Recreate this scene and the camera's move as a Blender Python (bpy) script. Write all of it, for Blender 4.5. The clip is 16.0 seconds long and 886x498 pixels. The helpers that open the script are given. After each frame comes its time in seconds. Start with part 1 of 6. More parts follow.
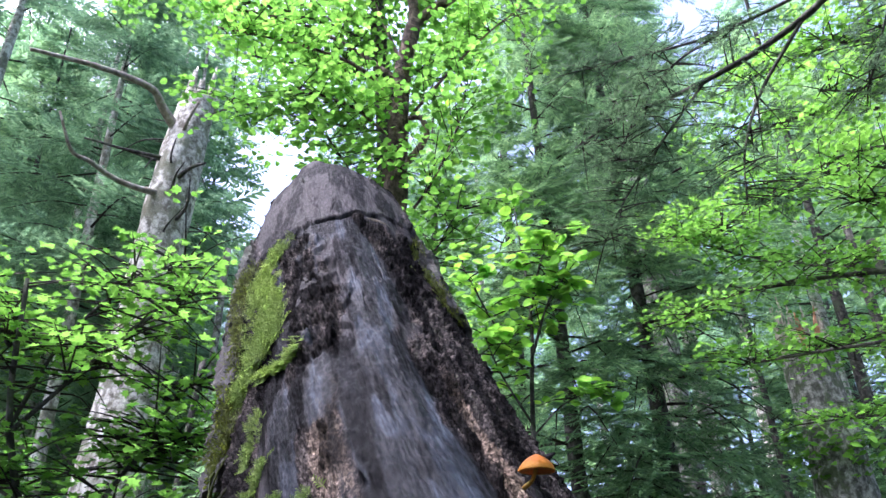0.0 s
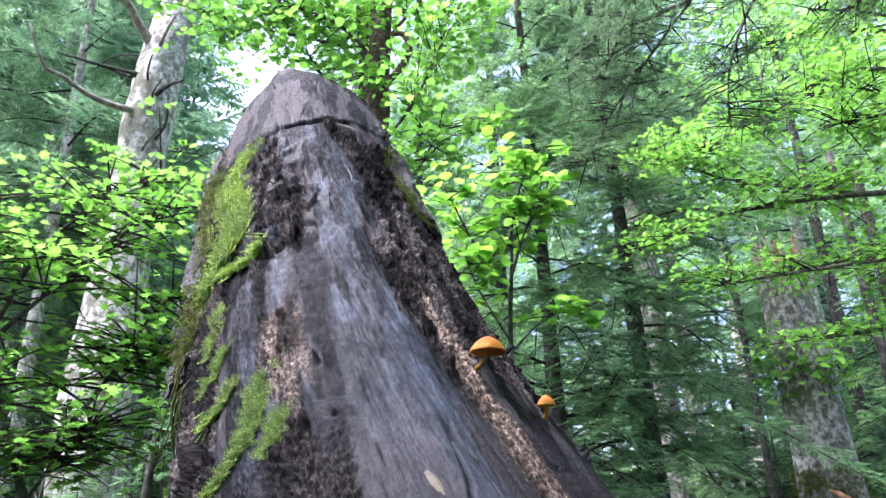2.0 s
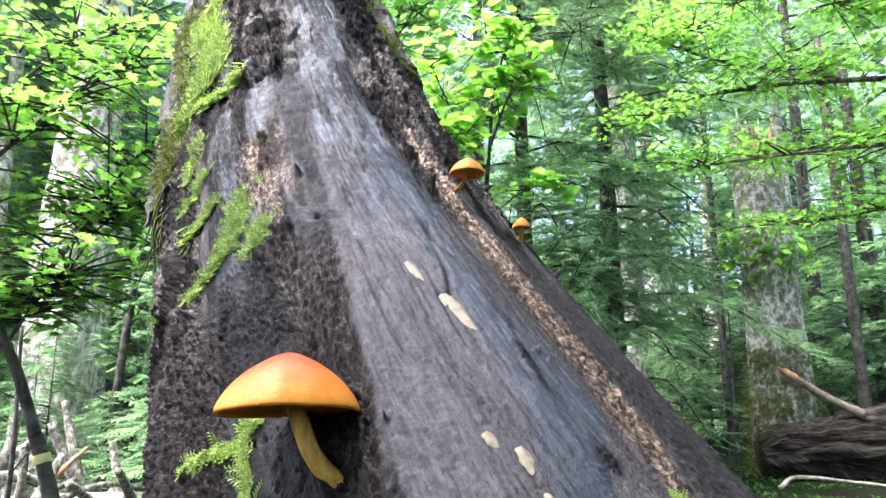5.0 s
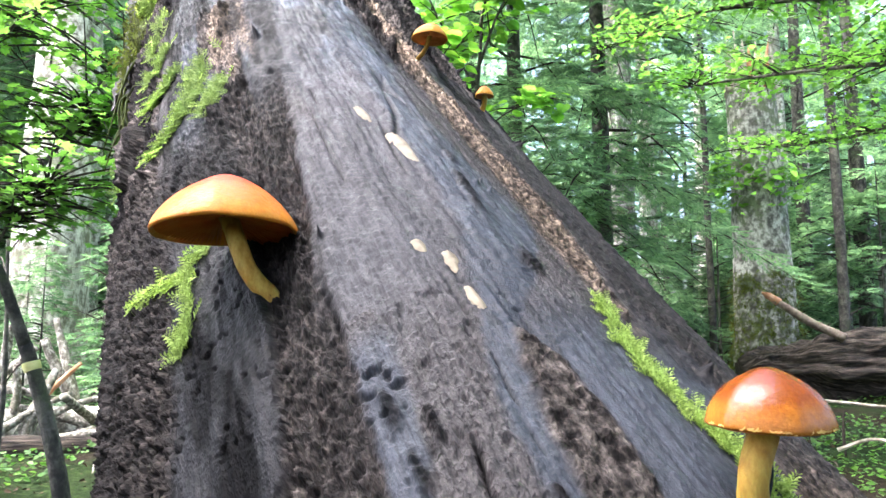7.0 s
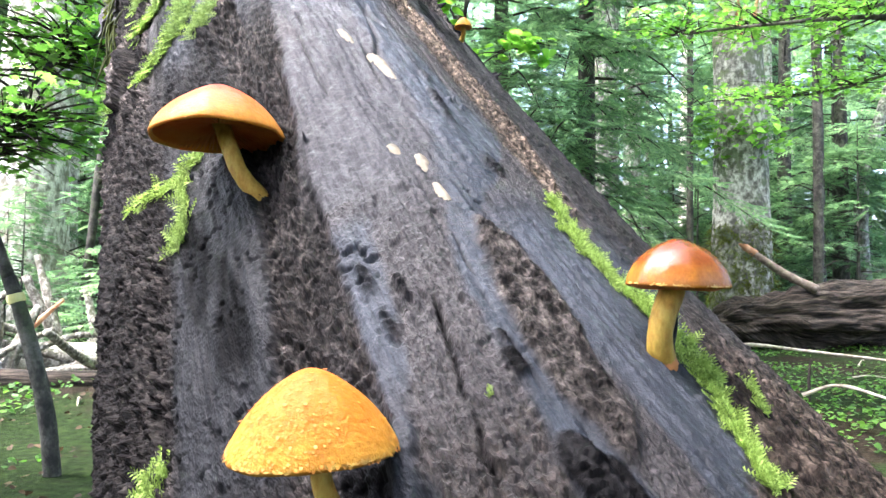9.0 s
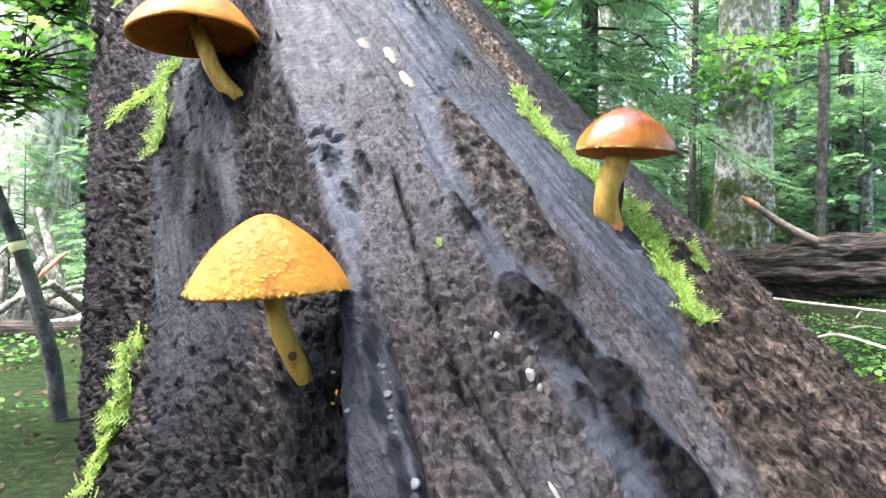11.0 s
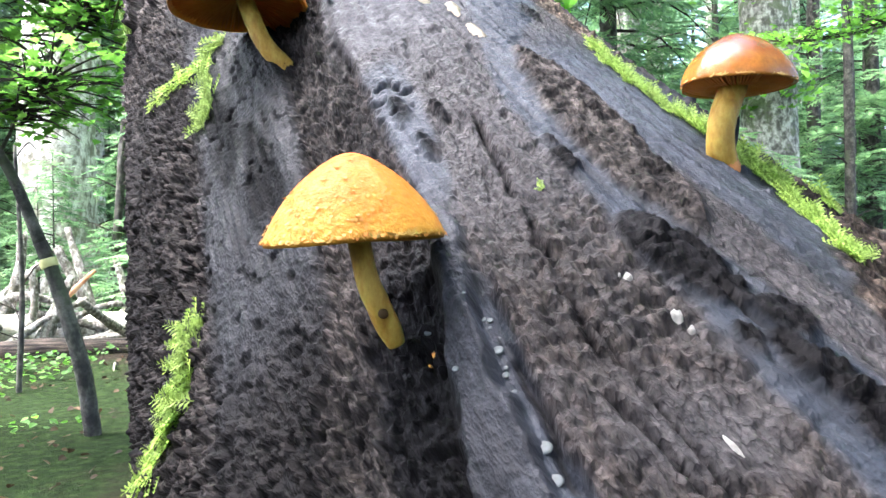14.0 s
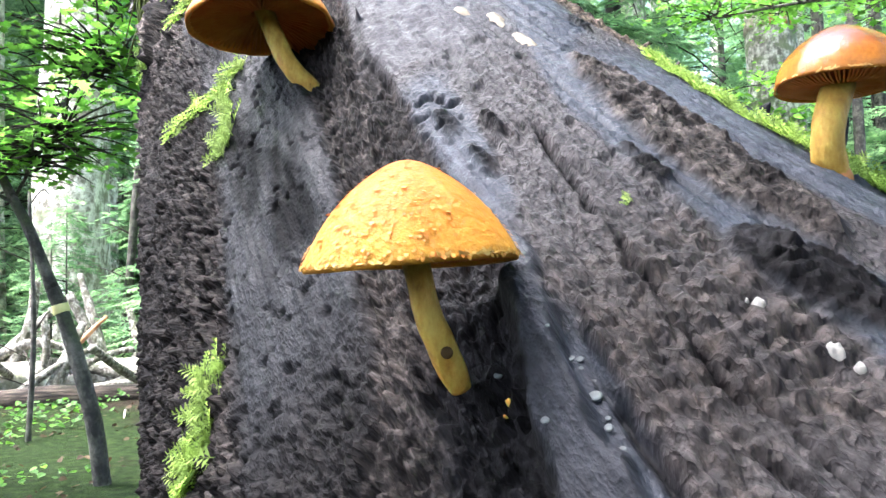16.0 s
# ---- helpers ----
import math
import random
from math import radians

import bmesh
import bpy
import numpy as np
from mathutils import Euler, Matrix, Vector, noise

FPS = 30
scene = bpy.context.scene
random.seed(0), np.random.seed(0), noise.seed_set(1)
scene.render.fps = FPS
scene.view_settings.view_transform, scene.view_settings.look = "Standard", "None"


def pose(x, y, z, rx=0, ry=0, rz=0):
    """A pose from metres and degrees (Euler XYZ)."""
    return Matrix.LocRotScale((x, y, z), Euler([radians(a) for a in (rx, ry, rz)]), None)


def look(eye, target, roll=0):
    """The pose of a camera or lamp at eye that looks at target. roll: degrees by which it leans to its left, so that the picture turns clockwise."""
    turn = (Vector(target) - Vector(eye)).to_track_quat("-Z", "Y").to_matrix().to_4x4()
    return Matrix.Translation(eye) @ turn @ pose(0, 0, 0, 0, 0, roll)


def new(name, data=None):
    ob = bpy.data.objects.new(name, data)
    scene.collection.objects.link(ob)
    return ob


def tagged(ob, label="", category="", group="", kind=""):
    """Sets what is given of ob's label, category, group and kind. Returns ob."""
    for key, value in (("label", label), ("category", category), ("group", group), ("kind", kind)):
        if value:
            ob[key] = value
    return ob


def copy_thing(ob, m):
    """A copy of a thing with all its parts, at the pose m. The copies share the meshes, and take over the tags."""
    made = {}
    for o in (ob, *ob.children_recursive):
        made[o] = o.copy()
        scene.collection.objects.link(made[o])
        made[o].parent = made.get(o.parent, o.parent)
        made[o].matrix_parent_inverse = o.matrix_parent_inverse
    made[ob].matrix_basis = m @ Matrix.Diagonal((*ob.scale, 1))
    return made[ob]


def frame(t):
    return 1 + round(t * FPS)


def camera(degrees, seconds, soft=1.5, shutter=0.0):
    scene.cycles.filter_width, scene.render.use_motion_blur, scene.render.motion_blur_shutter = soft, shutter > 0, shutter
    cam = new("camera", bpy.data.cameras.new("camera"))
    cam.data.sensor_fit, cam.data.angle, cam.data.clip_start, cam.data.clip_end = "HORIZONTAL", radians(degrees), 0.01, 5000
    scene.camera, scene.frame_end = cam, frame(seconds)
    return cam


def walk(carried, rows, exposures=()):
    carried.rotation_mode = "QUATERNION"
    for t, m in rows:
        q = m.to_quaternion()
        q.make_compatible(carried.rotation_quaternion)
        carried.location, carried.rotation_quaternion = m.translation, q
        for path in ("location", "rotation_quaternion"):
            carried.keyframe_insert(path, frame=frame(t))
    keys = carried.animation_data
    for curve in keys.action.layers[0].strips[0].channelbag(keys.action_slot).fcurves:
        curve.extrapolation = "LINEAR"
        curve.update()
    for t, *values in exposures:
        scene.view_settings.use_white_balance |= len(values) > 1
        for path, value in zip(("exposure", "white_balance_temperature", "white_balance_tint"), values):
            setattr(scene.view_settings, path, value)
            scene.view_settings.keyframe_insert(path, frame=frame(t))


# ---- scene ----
cam = camera(62.63, 16.0)
PATH = [
    (0.0, pose(0.0000, 0.0000, 0.8000, 118.000, 1.800, -0.000)),
    (0.5, pose(0.0057, 0.0051, 0.7941, 116.450, 1.837, -0.286)),
    (1.0, pose(0.0179, 0.0115, 0.7850, 114.889, 1.964, -0.467)),
    (1.5, pose(0.0232, 0.0143, 0.7782, 113.391, 1.950, -0.878)),
    (2.0, pose(0.0238, 0.0155, 0.7707, 112.089, 1.846, -1.262)),
    (2.5, pose(0.0261, 0.0194, 0.7612, 110.811, 1.639, -1.707)),
    (3.0, pose(0.0235, 0.0153, 0.7572, 109.309, 1.465, -2.190)),
    (3.5, pose(0.0203, 0.0151, 0.7501, 107.609, 1.282, -2.650)),
    (4.0, pose(0.0179, 0.0160, 0.7431, 105.807, 0.790, -3.200)),
    (6.5, pose(0.0322, 0.0264, 0.6878, 98.192, 0.050, -4.084)),
    (7.0, pose(0.0444, 0.0274, 0.6767, 96.843, -0.003, -4.392)),
    (7.5, pose(0.0510, 0.0315, 0.6693, 95.695, 0.118, -4.761)),
    (8.0, pose(0.0480, 0.0231, 0.6697, 94.804, 0.154, -5.076)),
    (8.5, pose(0.0448, 0.0081, 0.6597, 93.930, -0.314, -5.410)),
    (9.0, pose(0.0471, -0.0073, 0.6532, 92.738, -1.026, -5.798)),
    (9.5, pose(0.0591, -0.0182, 0.6438, 91.427, -1.370, -6.086)),
    (10.0, pose(0.0624, -0.0198, 0.6329, 89.941, -1.491, -6.172)),
    (12.5, pose(0.0525, -0.0141, 0.6209, 89.075, 0.227, -4.452)),
    (13.0, pose(0.0391, -0.0120, 0.6181, 89.439, -0.053, -4.139)),
    (13.5, pose(0.0413, -0.0032, 0.6120, 89.984, -0.213, -3.816)),
    (14.0, pose(0.0431, 0.0079, 0.6068, 90.116, 0.701, -3.878)),
    (14.5, pose(0.0352, 0.0151, 0.6090, 90.848, 1.102, -3.413)),
    (15.0, pose(0.0378, 0.0263, 0.6056, 91.903, 1.337, -2.976)),
    (15.5, pose(0.0378, 0.0333, 0.6046, 92.812, 1.416, -2.884)),
    (16.0, pose(0.0321, 0.0383, 0.6036, 93.459, 1.370, -3.036)),
]
walk(cam, PATH, [(0.0, 2.35, 5400, 26), (2.0, 2.9, 5450, 24), (4.0, 3.40, 5700, 18), (7.0, 3.78, 5850, 16), (13.0, 4.07, 5700, 15), (16.0, 4.07, 5700, 14)])

# ---- light ----
world = bpy.data.worlds.new("sky")
scene.world = world
world.use_nodes = True
wn = world.node_tree
sky = wn.nodes.new("ShaderNodeTexSky")
sky.sky_type = "NISHITA"
sky.sun_disc = False
sky.sun_elevation = radians(63)
sky.sun_rotation = radians(-97)
sky.air_density, sky.dust_density, sky.ozone_density = 0.8, 8.0, 0.6
wn.links.new(sky.outputs[0], wn.nodes["Background"].inputs[0])
wn.nodes["Background"].inputs[1].default_value = 0.15
sun_data = bpy.data.lights.new("sun", "SUN")
sun_data.energy, sun_data.angle, sun_data.color = 1.2, radians(45), (1.0, 0.97, 0.92)
sun = new("sun", sun_data)
sun.matrix_world = look((-4.0, 1.0, 8.0), (0, 1.5, 0))

# ---- numeric helpers ----
rng = np.random.default_rng(7)


def lattice(i, j, k, seed):
    h = (i * 374761393 + j * 668265263 + k * 2147483647 + seed * 974634777) & 0xFFFFFFFF
    h = ((h ^ (h >> 13)) * 1274126177) & 0xFFFFFFFF
    h = h ^ (h >> 16)
    return (h & 0xFFFFFF) / 0xFFFFFF


def value_noise(p, seed=0):
    """Smooth noise from 0 to 1 at points p (n, 3)."""
    f = np.floor(p)
    w = p - f
    w = w * w * (3 - 2 * w)
    i, j, k = f.astype(np.int64).T
    out = 0
    for a in (0, 1):
        for b in (0, 1):
            for c in (0, 1):
                part_w = (w[:, 0] if a else 1 - w[:, 0]) * (w[:, 1] if b else 1 - w[:, 1]) * (w[:, 2] if c else 1 - w[:, 2])
                out = out + part_w * lattice(i + a, j + b, k + c, seed)
    return out


def fbm(p, octaves=4, seed=0, gain=0.5):
    total, amp, norm = 0, 1.0, 0
    for o in range(octaves):
        total = total + amp * value_noise(p * 2.03**o + 17.3 * o, seed + o)
        norm, amp = norm + amp, amp * gain
    return total / norm


def billow(p, octaves=3, seed=0):
    """Noise with sharp creases and round humps, from 0 to 1."""
    total, amp, norm = 0, 1.0, 0
    for o in range(octaves):
        total = total + amp * np.abs(2 * value_noise(p * 2.07**o + 31.7 * o, seed + o) - 1)
        norm, amp = norm + amp, amp * 0.55
    return total / norm


def step(a, b, x):
    t = np.clip((x - a) / (b - a), 0, 1)
    return t * t * (3 - 2 * t)


def mesh_np(name, verts, polys, smooth=True, uv=None, attributes=None):
    """A mesh from arrays: verts (n, 3); polys, a list of (m, k) index arrays."""
    me = bpy.data.meshes.new(name)
    verts = np.asarray(verts, np.float32)
    polys = [np.asarray(p, np.int32) for p in polys if len(p)]
    loops = np.concatenate([p.ravel() for p in polys])
    sizes = np.concatenate([np.full(len(p), p.shape[1], np.int32) for p in polys])
    me.vertices.add(len(verts))
    me.vertices.foreach_set("co", verts.ravel())
    me.loops.add(len(loops))
    me.loops.foreach_set("vertex_index", loops)
    me.polygons.add(len(sizes))
    me.polygons.foreach_set("loop_start", np.concatenate([[0], np.cumsum(sizes)[:-1]]).astype(np.int32))
    me.polygons.foreach_set("loop_total", sizes)
    me.polygons.foreach_set("use_smooth", np.full(len(sizes), smooth))
    if uv is not None:
        layer = me.uv_layers.new(name="UVMap")
        layer.data.foreach_set("uv", np.asarray(uv, np.float32)[loops].ravel())
    for key, values in (attributes or {}).items():
        layer = me.attributes.new(key, "FLOAT", "POINT")
        layer.data.foreach_set("value", np.asarray(values, np.float32))
    me.update(calc_edges=True)
    me.validate()
    return me


def part(name, me, material, parent=None, label="", kind=""):
    """One mesh object, under a thing or under a part of it."""
    if material is not None and not me.materials:
        me.materials.append(material)
    ob = new(name, me)
    ob.parent = parent
    return tagged(ob, label, kind=kind)


def thing(name, label, category, group="", kind="", at=(0, 0, 0)):
    ob = new(name)
    ob.empty_display_size = 0.1
    ob.location = at
    return tagged(ob, label, category, group, kind)


def grid_faces(rows, cols, closed=True):
    r, c = np.meshgrid(np.arange(rows - 1), np.arange(cols if closed else cols - 1), indexing="ij")
    n = (c + 1) % cols
    return np.stack([r * cols + c, r * cols + n, (r + 1) * cols + n, (r + 1) * cols + c], -1).reshape(-1, 4)


def smooth_line(points, n):
    """n points on a smooth curve through the given ones."""
    p = np.asarray(points, float)
    if len(p) < 3:
        t = np.linspace(0, 1, n)[:, None]
        return p[0] * (1 - t) + p[-1] * t
    q = np.vstack([2 * p[0] - p[1], p, 2 * p[-1] - p[-2]])
    t = np.linspace(0, len(p) - 1, n)
    i = np.minimum(t.astype(int), len(p) - 2)
    w = (t - i)[:, None]
    a, b, c, d = q[i], q[i + 1], q[i + 2], q[i + 3]
    return 0.5 * (2 * b + (c - a) * w + (2 * a - 5 * b + 4 * c - d) * w**2 + (3 * b - a - 3 * c + d) * w**3)


def tube(points, radii, sides=8, n=None, rough=0.0, scale=20.0, seed=0, lump=None, aniso=(1, 1, 0.35)):
    """Verts and faces of a tapered tube along a curve, with closed ends and a rough skin."""
    n = n or max(4, 3 * len(points))
    line = smooth_line(points, n)
    rad = np.interp(np.linspace(0, 1, n), np.linspace(0, 1, len(radii)), radii)
    tan = np.gradient(line, axis=0)
    tan /= np.linalg.norm(tan, axis=1, keepdims=True) + 1e-9
    ref = np.array([0.0, 0, 1]) if abs(tan[:, 2]).mean() < 0.8 else np.array([0.0, 1, 0])
    u = np.cross(tan, ref)
    u /= np.linalg.norm(u, axis=1, keepdims=True) + 1e-9
    v = np.cross(u, tan)
    a = np.linspace(0, 2 * np.pi, sides, endpoint=False)
    ring = u[:, None] * np.cos(a)[None, :, None] + v[:, None] * np.sin(a)[None, :, None]
    r = rad[:, None] * np.ones(sides)
    if rough:
        q = (line[:, None] + ring * rad[:, None, None]).reshape(-1, 3) * scale * np.array(aniso)
        r = r + rough * (fbm(q, 4, seed).reshape(n, sides) - 0.5) * 2
    if lump is not None:
        r = r * lump(np.linspace(0, 1, n)[:, None], a[None])
    verts = (line[:, None] + ring * r[..., None]).reshape(-1, 3)
    verts = np.vstack([verts, line[:1], line[-1:]])
    k = np.arange(sides)
    first = np.stack([np.full(sides, n * sides), (k + 1) % sides, k], -1)
    last = np.stack([np.full(sides, n * sides + 1), (n - 1) * sides + k, (n - 1) * sides + (k + 1) % sides], -1)
    length = np.concatenate([[0], np.cumsum(np.linalg.norm(np.diff(line, axis=0), axis=1))])
    uv = np.stack([np.repeat(length, sides), np.tile(a, n) * np.repeat(rad, sides)], -1)
    uv = np.vstack([uv, uv[:1], uv[-1:]])
    return verts, [grid_faces(n, sides), first, last], uv


def joined(pieces):
    """Several (verts, polys, uv) as one."""
    base, vs, ps, us = 0, [], {}, []
    for v, polys, uv in pieces:
        vs.append(v)
        us.append(uv)
        for p in polys:
            ps.setdefault(p.shape[1], []).append(p + base)
        base += len(v)
    return np.vstack(vs), [np.vstack(p) for p in ps.values()], np.vstack(us)


def scattered(template, faces, places, turns, sizes):
    """Copies of one small shape: turns (n, 3, 3), sizes (n,)."""
    v = np.einsum("nij,kj->nki", turns, template) * np.asarray(sizes)[:, None, None] + np.asarray(places)[:, None]
    n, k = len(places), len(template)
    f = (faces[None] + (np.arange(n) * k)[:, None, None]).reshape(-1, faces.shape[1])
    return v.reshape(-1, 3), [f]


def turns_from(ahead, up):
    """Rotations whose y axis runs along ahead and whose z axis is near up."""
    y = ahead / (np.linalg.norm(ahead, axis=1, keepdims=True) + 1e-9)
    x = np.cross(y, up)
    x /= np.linalg.norm(x, axis=1, keepdims=True) + 1e-9
    return np.stack([x, y, np.cross(x, y)], -1)


# ---- materials ----
def material(name):
    m = bpy.data.materials.new(name)
    m.use_nodes = True
    return m, m.node_tree, m.node_tree.nodes["Principled BSDF"]


def ramp(nt, source, stops):
    node = nt.nodes.new("ShaderNodeValToRGB")
    while len(node.color_ramp.elements) < len(stops):
        node.color_ramp.elements.new(0.5)
    for e, (at, colour) in zip(node.color_ramp.elements, stops):
        e.position, e.color = at, (*colour, 1)
    nt.links.new(source, node.inputs[0])
    return node.outputs[0]


def noise_tex(nt, vector, scale, detail=6.0, rough=0.6, stretch=None, twist=0.0):
    node = nt.nodes.new("ShaderNodeTexNoise")
    node.inputs["Scale"].default_value = scale
    node.inputs["Detail"].default_value = detail
    node.inputs["Roughness"].default_value = rough
    node.inputs["Distortion"].default_value = twist
    if stretch:
        m = nt.nodes.new("ShaderNodeMapping")
        m.inputs["Scale"].default_value = stretch
        nt.links.new(vector, m.inputs[0])
        vector = m.outputs[0]
    nt.links.new(vector, node.inputs["Vector"])
    return node.outputs[0]


def blend(nt, fac, a, b, kind="MIX"):
    node = nt.nodes.new("ShaderNodeMix")
    node.data_type, node.blend_type = "RGBA", kind
    for value, slot in ((fac, 0), (a, 6), (b, 7)):
        if isinstance(value, (int, float)):
            node.inputs[slot].default_value = value
        elif isinstance(value, tuple):
            node.inputs[slot].default_value = (*value, 1)
        else:
            nt.links.new(value, node.inputs[slot])
    return node.outputs[2]


def bump(nt, bsdf, height, strength, distance, after=None):
    node = nt.nodes.new("ShaderNodeBump")
    node.inputs["Strength"].default_value = strength
    node.inputs["Distance"].default_value = distance
    nt.links.new(height, node.inputs["Height"])
    if after is not None:
        nt.links.new(after, node.inputs["Normal"])
    nt.links.new(node.outputs[0], bsdf.inputs["Normal"])
    return node.outputs[0]


def coords(nt, which="Object"):
    return nt.nodes.new("ShaderNodeTexCoord").outputs[which]


def attr(nt, name):
    node = nt.nodes.new("ShaderNodeAttribute")
    node.attribute_name = name
    return node.outputs["Fac"]


def scales(nt, vector, stretch, stir):
    """Heights of small uneven scales, high in the middle and creased at the edges."""
    m = nt.nodes.new("ShaderNodeMapping")
    m.inputs["Scale"].default_value = stretch
    nt.links.new(vector, m.inputs[0])
    drift = nt.nodes.new("ShaderNodeTexNoise")
    drift.inputs["Scale"].default_value, drift.inputs["Detail"].default_value = 0.8, 3.0
    nt.links.new(m.outputs[0], drift.inputs["Vector"])
    add = nt.nodes.new("ShaderNodeVectorMath")
    add.operation, add.inputs[2].default_value = "MULTIPLY_ADD", (0, 0, 0)
    add.inputs[1].default_value = (stir * 2,) * 3
    nt.links.new(drift.outputs["Color"], add.inputs[0])
    nt.links.new(m.outputs[0], add.inputs[2])
    cell = nt.nodes.new("ShaderNodeTexVoronoi")
    cell.feature, cell.voronoi_dimensions = "F1", "2D"
    cell.inputs["Scale"].default_value = 1.0
    nt.links.new(add.outputs[0], cell.inputs["Vector"])
    high = ramp(nt, cell.outputs["Distance"], [(0.0, (1.0,) * 3), (0.45, (0.72,) * 3), (0.85, (0.0,) * 3)])
    high.node.color_ramp.interpolation = "B_SPLINE"
    return high


def wet_wood():
    """Barkless wood: smooth grey-brown, bluish slate with sky sheen painted in, rough brown fibre, tan and black parts,
    by the mesh's own masks.
    """
    m, nt, b = material("wet_dead_wood")
    uv = coords(nt, "UV")
    streak = noise_tex(nt, uv, 1.0, 8, 0.7, (50, 380, 1), 0.2)
    fine = noise_tex(nt, uv, 1.0, 7, 0.66, (330, 560, 1), 0.2)
    grain = noise_tex(nt, uv, 1.0, 8, 0.7, (130, 230, 1), 0.1)
    grey = ramp(nt, streak, [(0.36, (0.035, 0.032, 0.0325)), (0.48, (0.0515, 0.047, 0.047)), (0.58, (0.065, 0.0595, 0.059)), (0.70, (0.088, 0.080, 0.078))])
    slate_sheen = ramp(nt, streak, [(0.36, (0.016, 0.0205, 0.028)), (0.47, (0.0275, 0.0345, 0.0465)), (0.58, (0.040, 0.0495, 0.066)), (0.70, (0.064, 0.076, 0.098))])
    col = blend(nt, attr(nt, "slate_sheen"), grey, slate_sheen)
    brown = ramp(nt, grain, [(0.38, (0.006, 0.0049, 0.0044)), (0.47, (0.0262, 0.022, 0.0196)), (0.55, (0.066, 0.056, 0.0495)), (0.66, (0.146, 0.126, 0.112))])
    col = blend(nt, attr(nt, "fibre"), col, brown)
    col = blend(nt, attr(nt, "rust"), col, blend(nt, 1.0, brown, (1.12, 1.0, 0.88), "MULTIPLY"))
    col = blend(nt, attr(nt, "tan"), col, blend(nt, 1.0, brown, (2.5, 2.25, 1.88), "MULTIPLY"))
    # black wood, together with painted shade in cracks, pits and the cleft
    col = blend(nt, attr(nt, "char_shade"), col, blend(nt, 1.0, brown, (0.15, 0.16, 0.188), "MULTIPLY"))
    speck = blend(nt, 0.9, col, ramp(nt, fine, [(0.36, (0.55, 0.55, 0.56)), (0.5, (0.98, 0.98, 0.98)), (0.64, (1.40, 1.38, 1.36))]), "MULTIPLY")
    calm = nt.nodes.new("ShaderNodeMath")
    calm.operation, calm.inputs[1].default_value = "MULTIPLY", 0.92
    nt.links.new(attr(nt, "smooth"), calm.inputs[0])
    col = blend(nt, calm.outputs[0], speck, col)
    hair = noise_tex(nt, uv, 1.0, 4, 0.6, (60, 700, 1), 0.1)
    cells = scales(nt, uv, (400, 760, 1), 0.9)
    # shade painted between the scales: creases darker, tops lighter, following the bump
    crease_shaded = blend(nt, 1.0, col, ramp(nt, cells, [(0.05, (0.72, 0.71, 0.70)), (0.45, (0.94, 0.94, 0.94)), (0.9, (1.08, 1.08, 1.07))]), "MULTIPLY")
    col = blend(nt, calm.outputs[0], crease_shaded, col)
    col = blend(nt, 0.4, col, ramp(nt, hair, [(0.36, (0.35, 0.35, 0.36)), (0.46, (1.05, 1.05, 1.05))]), "MULTIPLY")
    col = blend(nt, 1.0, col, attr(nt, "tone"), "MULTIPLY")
    nt.links.new(col, b.inputs["Base Color"])
    rough = ramp(nt, noise_tex(nt, uv, 1.0, 7, 0.65, (60, 160, 1)), [(0.36, (0.45,) * 3), (0.5, (0.60,) * 3), (0.65, (0.75,) * 3)])
    nt.links.new(blend(nt, attr(nt, "fibre"), rough, (0.8,) * 3), b.inputs["Roughness"])
    nt.links.new(attr(nt, "wet"), b.inputs["Specular IOR Level"])
    # small scales and crumbs of wood with creases between them; less where the wood is worn smooth
    smooth = nt.nodes.new("ShaderNodeMath")
    smooth.operation, smooth.inputs[1].default_value, smooth.inputs[2].default_value = "MULTIPLY_ADD", -0.9, 1.0
    nt.links.new(attr(nt, "smooth"), smooth.inputs[0])
    first = bump(nt, b, cells, 1.0, 0.0006)
    nt.links.new(smooth.outputs[0], first.node.inputs["Strength"])
    second = bump(nt, b, scales(nt, uv, (820, 1300, 1), 0.7), 0.5, 0.0003, first)
    third = bump(nt, b, fine, 0.6, 0.0005, second)
    bump(nt, b, hair, 0.15, 0.0004, third)
    return m


def bark(name, dark, mid, pale, patch=None, scale=14.0, relief=0.012):
    m, nt, b = material(name)
    uv = coords(nt, "Object")
    plates = noise_tex(nt, uv, scale, 8, 0.65, (1, 1, 0.75))
    col = ramp(nt, plates, [(0.40, dark), (0.5, mid), (0.60, pale)])
    blotch = noise_tex(nt, uv, scale * 0.28, 5, 0.6)
    if patch:
        col = blend(nt, ramp(nt, blotch, [(0.53, (0,) * 3), (0.60, (0.85,) * 3)]), col, patch)
    speck = noise_tex(nt, uv, scale * 6, 4, 0.7)
    col = blend(nt, 0.6, col, ramp(nt, speck, [(0.35, (0.5,) * 3), (0.65, (1.4,) * 3)]), "MULTIPLY")
    nt.links.new(col, b.inputs["Base Color"])
    b.inputs["Roughness"].default_value = 0.85
    bump(nt, b, plates, 1.0, relief * 2)
    return m


